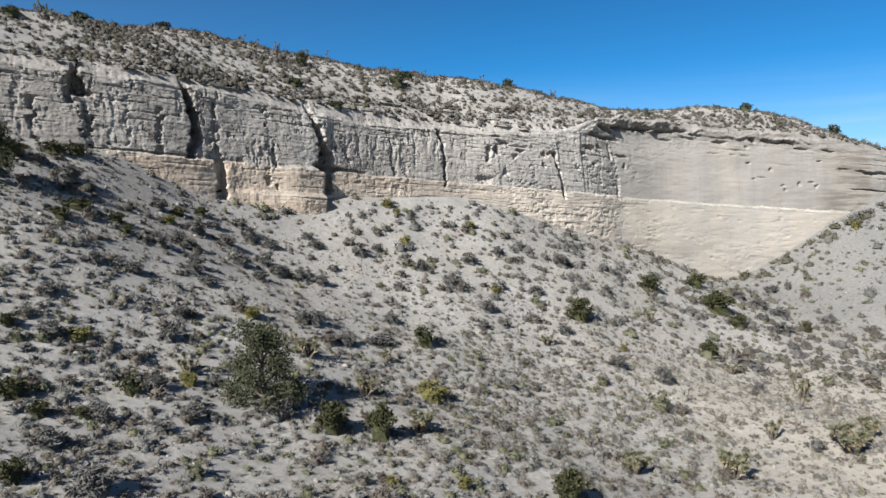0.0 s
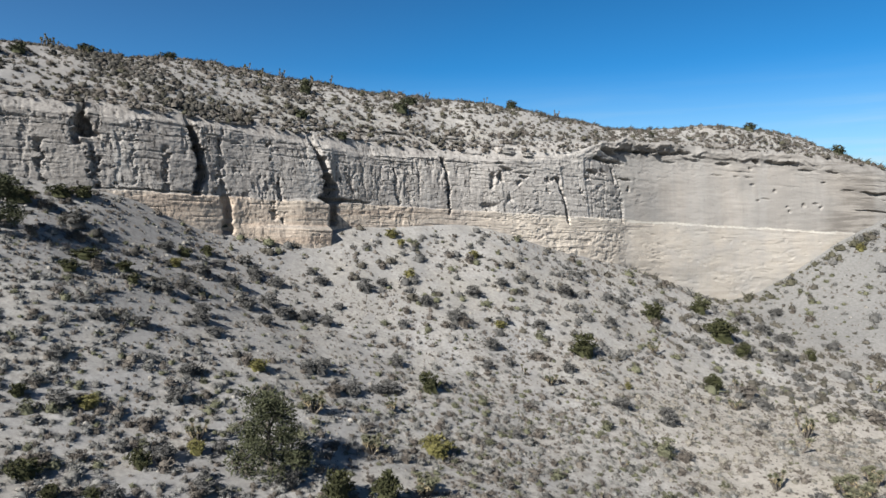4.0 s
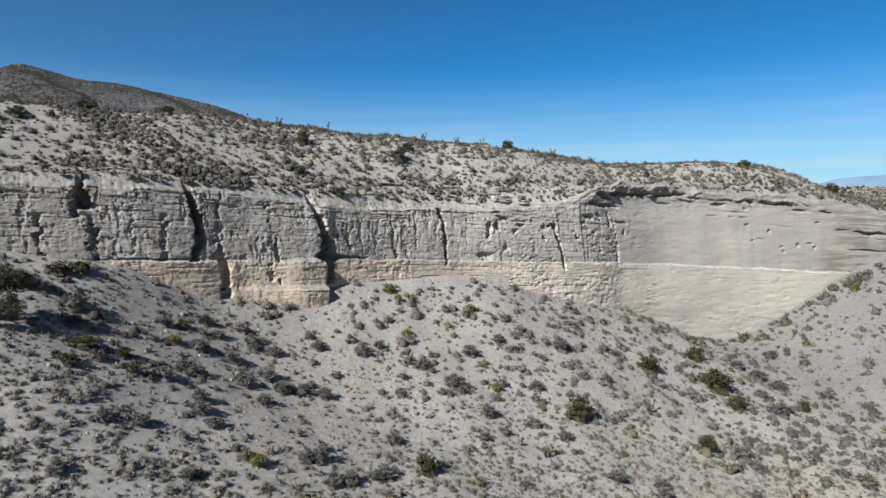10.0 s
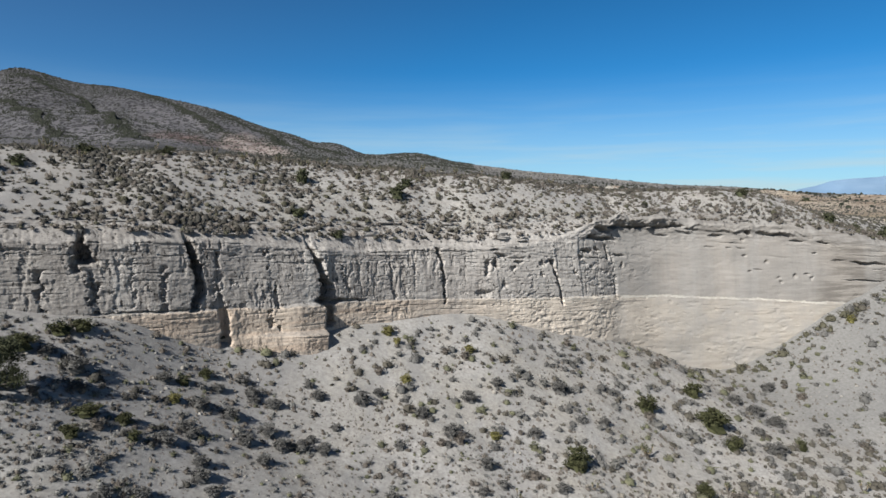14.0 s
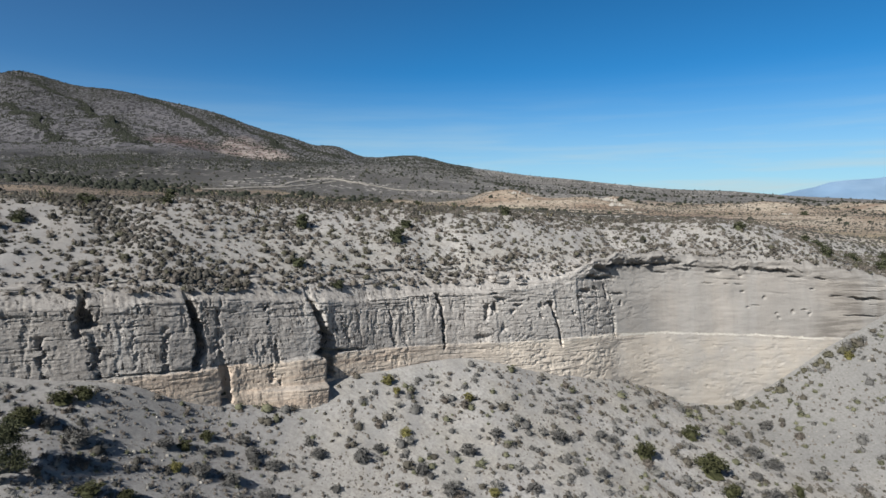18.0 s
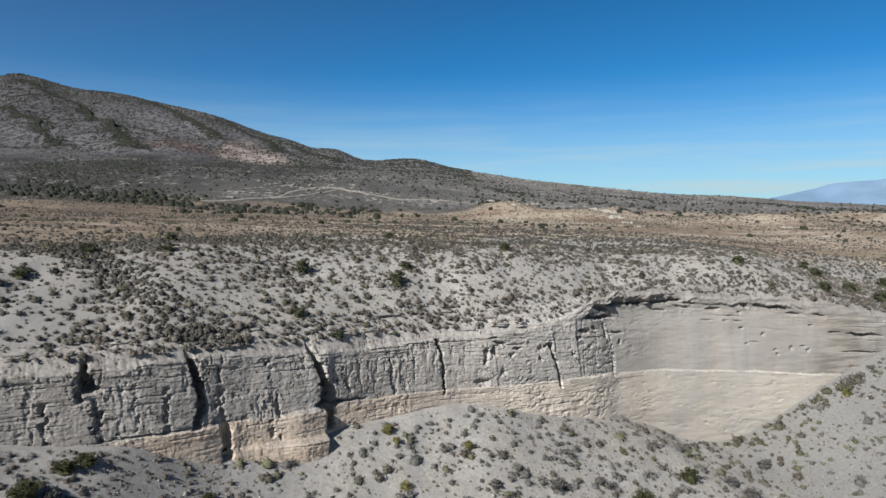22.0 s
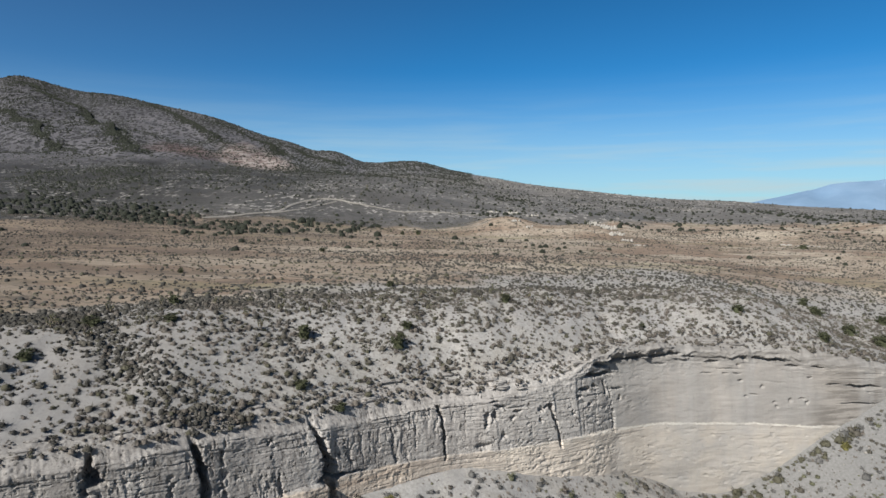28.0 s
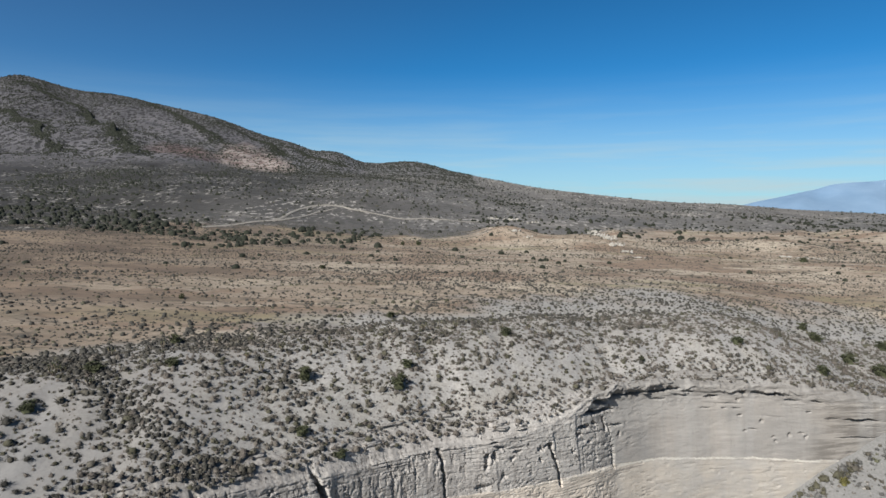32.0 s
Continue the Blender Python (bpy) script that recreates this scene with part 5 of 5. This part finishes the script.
def juniper(at, wide, high, seed, label):
    g = np.random.default_rng(seed)
    tree = empty("juniper_tree", at, label, "tree")
    v, f = tube([(0, 0, -0.25), (0.05, 0.03, high * 0.15), (-0.08, 0.05, high * 0.36), (0.04, -0.02, high * 0.66)], [0.20, 0.15, 0.11, 0.04])
    part("trunk", v, f, BARK, tree)
    cs, rs = [], []
    for i in range(9):
        t = i * 2.4
        h = high * (0.06 + 0.075 * i)
        reach = wide * 0.40 * (1 - 0.06 * i) * g.uniform(0.8, 1.2)
        end = (reach * math.cos(t), reach * math.sin(t), h + reach * 0.45)
        mid = (reach * 0.5 * math.cos(t + 0.2), reach * 0.5 * math.sin(t + 0.2), h + reach * 0.12)
        v, f = tube([(0, 0, h * 0.8), mid, end], [0.075, 0.05, 0.018], 5)
        part("limb", v, f, BARK, tree)
        for q in range(3):
            cs.append((end[0] * g.uniform(0.5, 1.2) + g.normal() * 0.2, end[1] * g.uniform(0.5, 1.2) + g.normal() * 0.2, max(0.25, end[2] + g.uniform(-0.6, 0.5))))
            rs.append(wide * g.uniform(0.08, 0.17))
    for q in range(10):
        t = q * 0.63 + g.uniform(-0.2, 0.2)
        cs.append((wide * 0.36 * math.cos(t), wide * 0.36 * math.sin(t), high * g.uniform(0.10, 0.30)))
        rs.append(wide * g.uniform(0.09, 0.15))
    for q in range(7):
        cs.append((g.normal() * wide * 0.12, g.normal() * wide * 0.12, high * g.uniform(0.68, 0.90)))
        rs.append(wide * g.uniform(0.10, 0.17))
    part("crown", *soup([leafy(g, cs, rs, 330, 0.10)]), JUNIPER_LEAF, tree)
    return tree


def ground_at(x, y, sink=0.05):
    return (x, y, float(ground_z(np.array([x]), np.array([y]))[0]) - sink)


juniper(ground_at(-8.8, 29.9, 0.0), 4.6, 4.3, 3, "dark grey-green juniper tree with a gappy crown on the slope")
juniper(ground_at(-30.3, 41.2, 0.0), 4.0, 3.6, 4, "dark juniper tree standing on the steep upper bank")


def bush_kind(name, seed, mat, label, category, leaves=1000, size=0.072, clumps=13, upright=False):
    """One bush, 1 m wide and 1 m high, with stems and foliage, to be copied."""
    g = np.random.default_rng(seed)
    ob = empty(name, (0, 0, -500), label, category)
    cs, rs = [], []
    sv, sf, n0 = [], [], 0
    for i in range(clumps):
        t = i * 2.4 + g.uniform(-0.4, 0.4)
        r = 0.34 * math.sqrt((i + 0.3) / clumps)
        top = (0.80 - 0.9 * r) * g.uniform(0.8, 1.1)
        c = (r * math.cos(t), r * math.sin(t), top if upright or i % 2 else top * 0.62)
        cs.append(c)
        rs.append(g.uniform(0.13, 0.21))
        v, f = tube([(0.03 * math.cos(t), 0.03 * math.sin(t), -0.08), (c[0] * 0.5, c[1] * 0.5, c[2] * 0.55), c], [0.020, 0.014, 0.006], 4)
        sv.append(v)
        sf.append(f + n0)
        n0 += len(v)
    part("stems", np.concatenate(sv), np.concatenate(sf), BARK, ob)
    dome, df = ball(g, 3, 7)
    core = dome[df] * 0.62
    part("foliage", *soup([core, leafy(g, cs, rs, leaves // clumps, size)]), mat, ob)
    return ob


def set_out(kinds, rows, group, seed, labels=None):
    """Copies of the bushes at x, y, width, height."""
    g = np.random.default_rng(seed)
    for i, (x, y, w, h) in enumerate(rows):
        m = Matrix.Translation(ground_at(x, y, 0.04 * h)) @ Matrix.Rotation(g.uniform(0, 6.28), 4, "Z") @ Matrix.Diagonal((w, w, h, 1))
        tagged(copy_thing(kinds[i % len(kinds)], m), group=group)


def retire(kinds):
    for ob in kinds:
        for o in (*ob.children_recursive, ob):
            bpy.data.objects.remove(o)


green = [bush_kind("green_bush", 20 + i, GREEN_LEAF, "rounded dark green bush growing on the pale slope", "bush", upright=i == 1) for i in range(3)]
yellow = [bush_kind("yellow_bush", 30 + i, YELLOW_LEAF, "bright yellow-green bush growing on the pale slope", "bush") for i in range(2)]
grey = [bush_kind("grey_bush", 40 + i, GREY_LEAF, "large rounded grey bush on the pale slope", "bush") for i in range(3)]
dark = [bush_kind("dark_bush", 50 + i, JUNIPER_LEAF, "dark olive bush standing on the slope above the cliff", "bush") for i in range(2)]

GREEN_AT = ((-5.3, 29.1, 1.6, 1.8), (-3.0, 29.6, 1.5, 1.9), (-1.3, 45.2, 1.8, 1.7), (12.9, 58.1, 2.7, 2.4), (26.0, 59.9, 1.8, 1.8), (24.2, 72.7, 2.7, 2.3),
            (32.8, 80.5, 2.5, 2.0), (32.9, 74.2, 3.9, 2.7), (33.6, 70.3, 2.2, 1.7), (43.0, 72.6, 1.2, 1.5), (5.6, 26.7, 1.6, 1.6), (-13.6, 19.0, 1.0, 1.0),
            (-14.0, 27.5, 1.0, 1.0), (-15.8, 23.8, 0.8, 0.7), (-14.4, 24.5, 0.8, 0.6), (-17.5, 24.8, 1.3, 1.0), (-32.0, 46.4, 2.4, 1.2), (-31.1, 50.1, 2.0, 1.1),
            (-30.0, 51.3, 1.9, 1.1))
YELLOW_AT = ((-0.7, 37.1, 2.5, 1.5), (-12.3, 29.6, 1.1, 0.9), (-3.9, 64.2, 1.5, 1.1), (3.1, 71.9, 1.6, 1.1), (-6.3, 70.5, 1.9, 1.2), (-5.2, 69.4, 1.2, 0.9),
             (5.1, 59.7, 1.6, 0.8), (16.1, 54.6, 0.8, 0.8), (-2.1, 24.9, 0.7, 0.6), (-12.2, 39.2, 1.8, 0.9), (0.9, 25.7, 0.8, 0.7), (-17.9, 30.3, 1.6, 0.7),
             (62.9, 94.8, 1.7, 1.5), (-21.9, 49.7, 1.5, 0.9))
GREY_AT = ((-11.2, 19.4, 1.7, 1.1), (-18.8, 29.6, 1.5, 0.9), (-14.8, 33.2, 1.4, 1.0), (0.8, 58.0, 2.2, 1.7), (-7.9, 59.6, 2.1, 1.6), (-6.5, 61.4, 1.5, 1.1),
           (4.0, 55.4, 2.0, 1.2), (-11.9, 51.3, 1.9, 1.1), (-20.2, 50.5, 2.1, 1.2), (-18.0, 51.5, 2.2, 1.2), (2.7, 64.1, 2.1, 1.4), (13.2, 69.8, 2.5, 1.6),
           (-2.1, 59.8, 1.7, 1.4), (5.9, 67.4, 1.8, 1.1), (-28.3, 47.1, 2.8, 1.5), (-13.7, 24.6, 1.2, 1.0), (-14.1, 21.8, 1.5, 0.9), (-13.3, 28.4, 1.4, 1.1),
           (-7.7, 29.2, 1.7, 1.0), (-10.9, 26.8, 1.4, 0.8), (9.3, 61.3, 2.0, 1.1), (17.6, 66.3, 1.6, 1.2))
GREY_AT2 = ((-12.0, 58.7, 1.9, 1.1), (-17.5, 43.8, 1.5, 1.0), (18.3, 50.7, 1.8, 1.0), (10.8, 54.5, 1.7, 1.0), (3.4, 51.9, 1.3, 0.8), (-4.9, 42.9, 1.6, 0.8),
            (43.4, 79.4, 3.0, 1.5), (-17.5, 56.0, 1.9, 1.1), (-15.4, 55.5, 1.9, 1.1), (47.3, 89.1, 2.6, 1.4), (-9.8, 55.3, 1.3, 0.7))
GREY_AT3 = ((-16.0, 49.1, 1.9, 1.2), (-14.9, 51.5, 2.0, 1.3), (-13.4, 50.5, 2.0, 1.2), (-19.3, 46.7, 1.9, 0.9), (-20.2, 44.3, 1.8, 1.1), (-14.0, 47.4, 1.6, 1.1),
            (-10.2, 51.8, 1.7, 1.2), (-20.9, 37.1, 1.4, 0.8), (-19.2, 38.4, 1.5, 0.9), (-9.5, 41.7, 1.5, 1.1), (-6.5, 41.3, 1.6, 1.1), (-15.2, 35.7, 1.3, 1.0),
            (-4.0, 48.3, 1.5, 1.1), (-20.8, 32.5, 1.3, 0.9), (14.3, 50.3, 2.1, 1.2), (17.8, 49.0, 1.9, 1.3), (39.3, 71.6, 3.4, 1.5), (40.0, 83.6, 2.6, 1.5), (41.7, 81.7, 2.6, 1.5))
GREEN_AT2 = ((-25.2, 42.9, 2.4, 1.0), (-23.1, 44.1, 1.6, 0.9), (-21.8, 42.7, 1.2, 0.9), (-24.8, 40.4, 1.7, 1.0), (-21.4, 55.2, 1.5, 1.0), (-22.4, 52.8, 1.5, 1.0), (-20.6, 29.1, 1.0, 0.8))
DARK_AT = ((-17.9, 79.6, 2.3, 2.3), (-6.0, 82.9, 2.8, 2.4), (10.4, 101.2, 2.3, 1.8), (80.6, 132.8, 3.8, 2.5), (80.8, 122.0, 3.6, 2.6), (64.3, 103.5, 2.9, 2.0), (97.9, 136.6, 3.4, 2.4), (33.0, 101.6, 1.2, 1.3),
           (83.4, 116.5, 4.0, 2.8), (-43.2, 63.5, 2.3, 1.4), (81.9, 139.9, 2.6, 2.1), (-40.9, 71.9, 2.8, 1.4), (-5.0, 87.1, 2.4, 1.3), (-33.0, 74.9, 2.6, 1.2),
           (-16.6, 71.4, 2.4, 1.1), (-12.0, 70.9, 2.4, 1.0), (-36.3, 83.7, 2.2, 1.6), (51.5, 107.3, 3.0, 1.7), (-9.1, 107.9, 1.9, 1.5), (-52.7, 125.0, 1.7, 1.3),
           (-35.6, 185.0, 2.4, 1.5), (-11.0, 292.3, 3.4, 2.8), (154.7, 265.3, 4.5, 2.6), (-18.3, 291.0, 2.6, 2.2))
set_out(green, [(x, y, 1.2 * w, 1.15 * h) for x, y, w, h in GREEN_AT], "green bushes on the slope", 1)
set_out(yellow, YELLOW_AT, "yellow-green bushes on the slope", 2)
set_out(grey, GREY_AT, "large grey bushes on the slope", 3)
set_out(grey, GREY_AT2, "large grey bushes on the slope", 4)
set_out(grey, GREY_AT3, "large grey bushes on the slope", 12)
set_out(green, GREEN_AT2, "green bushes on the slope", 13)
xyz, g = scatter(200, (-32, -4), (41, 60), lambda x, y: 0.5 * (front(x, y) < -4), 204)
set_out(grey, [(float(p[0]), float(p[1]), float(w), float(w * 0.58)) for p, w in zip(xyz[:14], g.uniform(1.3, 2.0, 14))], "large grey bushes on the slope", 11)
set_out(dark, DARK_AT, "dark bushes above the cliff", 5)


def yucca_kind(name, seed, arms, label):
    """A branching yucca about 1 m high, with a spiky head on each arm."""
    g = np.random.default_rng(seed)
    ob = empty(name, (0, 0, -500), label, "yucca")
    for i in range(arms):
        t = i * 2.4 + g.uniform(-0.5, 0.5)
        lean = 0.0 if arms == 1 else g.uniform(0.12, 0.42)
        top = Vector((lean * math.cos(t), lean * math.sin(t), g.uniform(0.45, 0.85)))
        mid = Vector((lean * 0.65 * math.cos(t), lean * 0.65 * math.sin(t), top.z * 0.45))
        v, f = tube([(0.04 * math.cos(t), 0.04 * math.sin(t), -0.06), mid, top], [0.055, 0.045, 0.04], 5)
        stem = part("stem", v, f, BARK, ob)
        n = 120
        u = g.normal(size=(n, 3))
        u[:, 2] = u[:, 2] * 0.8 + 0.35
        u /= np.linalg.norm(u, axis=1)[:, None]
        b = np.cross(u, g.normal(size=(n, 3)))
        b /= np.linalg.norm(b, axis=1)[:, None]
        r = g.uniform(0.10, 0.18, n)[:, None]
        c = np.array(top)[None] + np.array((0, 0, 0.02))
        part("leaf_head", *soup([np.stack([c + 0.02 * u - 0.018 * b, c + 0.02 * u + 0.018 * b, c + r * u], 1)]), YUCCA_LEAF, stem)
        d = np.array(top - mid)[None] * g.uniform(-0.75, 0.0, 40)[:, None]
        u2 = g.normal(size=(40, 3)) * 0.6 - np.array((0, 0, 0.7))
        u2 /= np.linalg.norm(u2, axis=1)[:, None]
        b2 = np.cross(u2, g.normal(size=(40, 3)))
        b2 /= np.linalg.norm(b2, axis=1)[:, None]
        c2 = c + d
        part("dead_skirt", *soup([np.stack([c2 - 0.02 * b2, c2 + 0.02 * b2, c2 + 0.15 * u2], 1)]), STRAW, stem, "dry straw-coloured dead leaves")
    return ob



yuccas = [yucca_kind("yucca", 60, 5, "branching yucca with spiky heads on the dry slope"), yucca_kind("yucca", 61, 10, "clump of many-armed yucca with dead leaves"),
          yucca_kind("yucca", 62, 2, "small two-armed yucca on the dry slope")]
YUCCA_MANY = ((16.3, 33.9, 2.2, 1.7), (10.4, 32.6, 2.0, 1.2), (25.6, 37.9, 3.2, 1.8), (28.5, 40.5, 1.9, 1.4), (-1.2, 31.4, 1.8, 1.2), (-4.3, 34.5, 1.5, 1.3), (-8.1, 36.9, 1.8, 1.4))
YUCCA_FEW = ((30.4, 51.9, 1.8, 2.3), (21.7, 40.0, 1.5, 1.6), (26.8, 57.0, 1.4, 1.2), (-12.7, 30.6, 1.4, 1.3), (21.5, 64.0, 1.5, 1.4), (8.7, 51.6, 1.4, 1.1), (-3.7, 40.7, 1.2, 1.0))
YUCCA_SMALL = ((29.4, 61.9, 1.5, 1.3), (27.3, 47.1, 1.9, 1.3), (6.6, 52.6, 1.1, 1.0), (44.9, 64.7, 1.8, 1.5), (13.9, 55.7, 1.0, 0.9), (33.0, 57.7, 0.8, 1.6), (11.9, 41.0, 0.9, 0.8), (-9.3, 38.5, 1.1, 0.9), (18.7, 46.8, 0.9, 0.8), (5.4, 45.0, 0.5, 0.8), (9.1, 35.5, 0.8, 0.6))
set_out([yuccas[1]], YUCCA_MANY, "yuccas on the slope", 6)
set_out([yuccas[0]], YUCCA_FEW, "yuccas on the slope", 7)
set_out([yuccas[2]], YUCCA_SMALL, "yuccas on the slope", 8)
xyz, g = scatter(400, (-46, 30), (60, 110), lambda x, y: 0.5 * on_up(x, y) * smooth(17, 20, front(x, y)) * (front(x, y) < 30), 203)
set_out([yuccas[0], yuccas[2]], [(float(p[0]), float(p[1]), 1.1, float(q)) for p, q in zip(xyz[:22], g.uniform(1.0, 1.7, 22))], "yuccas on the mesa edge", 10)

# single shrubs on the nearest stretch of the slope
small = [bush_kind("desert_shrub", 70 + i, m, txt, "shrub", 420, 0.085, 9) for i, (m, txt) in enumerate((
    (ASH_LEAF, "low grey rounded shrub on stony soil"), (BROWN_LEAF, "low brown twiggy shrub on stony soil"), (SAGE_LEAF, "small dull green shrub on stony soil"),
    (GREY_LEAF, "low grey rounded shrub on stony soil"), (BROWN_LEAF, "low brown twiggy shrub on stony soil")))]
near, g = scatter(700, (-24, 30), (19, 40), lambda x, y: 0.5 + 0 * x, 201)
upper, g = scatter(3000, (-36, 58), (40, 96), lambda x, y: 0.55 * on_low(x, y) * (1 - 0.6 * sandy(x, y)), 202)
xyz = np.concatenate([near[:150], upper[:150]])
wide = np.clip(g.lognormal(math.log(0.72), 0.3, len(xyz)), 0.45, 1.5) * np.where(np.arange(len(xyz)) < 150, 1.0, 1.65)
set_out(small, [(float(p[0]), float(p[1]), float(w), float(w * q)) for p, w, q in zip(xyz, wide, g.uniform(0.6, 0.88, len(xyz)))], "small shrubs on the slope", 9)
retire(green + yellow + grey + dark + yuccas + small)


# ---- stones ----
def stones(name, n, xr, yr, keep, seed, size, label):
    xyz, g = scatter(n, xr, yr, keep, seed)
    protos = []
    for i in range(6):
        v, f = ball(g, 2, 5)
        protos.append((v * np.array((1.2, 0.9, 0.9)), f))
    w = np.clip(g.lognormal(math.log(size), 0.5, len(xyz)), 0.4 * size, 4 * size)
    return tagged(place_many(name, protos, xyz, w, w * 0.6, g, STONE, False), label, "stones", kind="stuff")


stones("loose_stones", 6000, (-40, 45), (14, 60), lambda x, y: on_low(x, y) * (0.2 + 0.8 * clumpy(x, y, 301, 0.2)), 301, 0.12, "loose pale stones strewn over the slope")
stones("talus_stones", 1600, (-40, 75), (48, 98), lambda x, y: on_low(x, y) * smooth(-22, -2, front(x, y)), 302, 0.17, "broken pale rocks below the cliff foot")


# ---- tracks and outcrops on the far plain ----
def track(points, width):
    """A pale dirt track laid over the land."""
    p = np.array(points, float)
    d = np.concatenate([[0], np.cumsum(np.hypot(*np.diff(p, axis=0).T))])
    t = np.linspace(0, d[-1], 160)
    x, y = herm(d, p[:, 0], t), herm(d, p[:, 1], t)
    tx, ty = np.gradient(x), np.gradient(y)
    k = np.hypot(tx, ty)
    rows = []
    for q in (-1, -0.5, 0, 0.5, 1):
        w = width / 2 * q * (1 + 0.3 * vnoise(t * 0.02, 0.5 + abs(q), 0, 95))
        ax, ay = x - ty / k * w, y + tx / k * w
        rows.append(np.stack([ax, ay, up_z(ax, ay) + (0.55 if abs(q) < 1 else 0.2)], 1))
    ob = link("dirt_track", np.stack(rows, 1).reshape(-1, 3), sheet(160, 5), TRACK, None, True)
    return tagged(ob, "pale dirt track winding over the foot of the hills", "track", kind="structure")


track(((-117, 303), (-109, 315), (-100, 334), (-92, 349), (-92, 377), (-91, 405), (-84, 422), (-70, 426), (-60, 419), (-48, 411), (-37, 407), (-25, 401), (-11, 410), (6, 407), (26, 416)), 2.6)
track(((-93, 340), (-85, 360), (-79, 395), (-71, 420)), 2.0)


def outcrop(x, y, wide, high, seed):
    """A pale rock outcrop with a few knobs."""
    g = np.random.default_rng(seed)
    ob = new("rock_outcrop")
    ob.location = (x, y, float(up_z(np.array([x], float), np.array([y], float))[0]))
    for i in range(18):
        b, bf = ball(g, 4, 8)
        s = g.uniform(0.12, 0.36) * wide
        b = b * np.array((s, s * 0.8, high * g.uniform(0.35, 0.9))) + np.array((g.normal() * wide * 0.45, g.normal() * wide * 0.4, -0.3))
        part("knob", b, bf, CHALK, ob)
    return tagged(ob, "chalky white broken rock outcrop rising from the tan plain", "rock", "outcrops on the plain")


for i, (x, y, w, h) in enumerate(((89, 362, 5, 3), (87, 346, 6, 3), (85, 330, 6, 3.2), (84, 316, 5, 2.8), (84, 302, 5, 2.4), (85, 288, 4, 1.8), (84, 268, 4, 1.2),
                                  (37, 441, 6, 2), (48, 440, 7, 2), (60, 427, 6, 1.8), (37, 317, 4, 1.4), (43, 312, 4, 1.2), (160, 289, 7, 1), (170, 286, 7, 0.9))):
    outcrop(x, y, w, h, 400 + i)
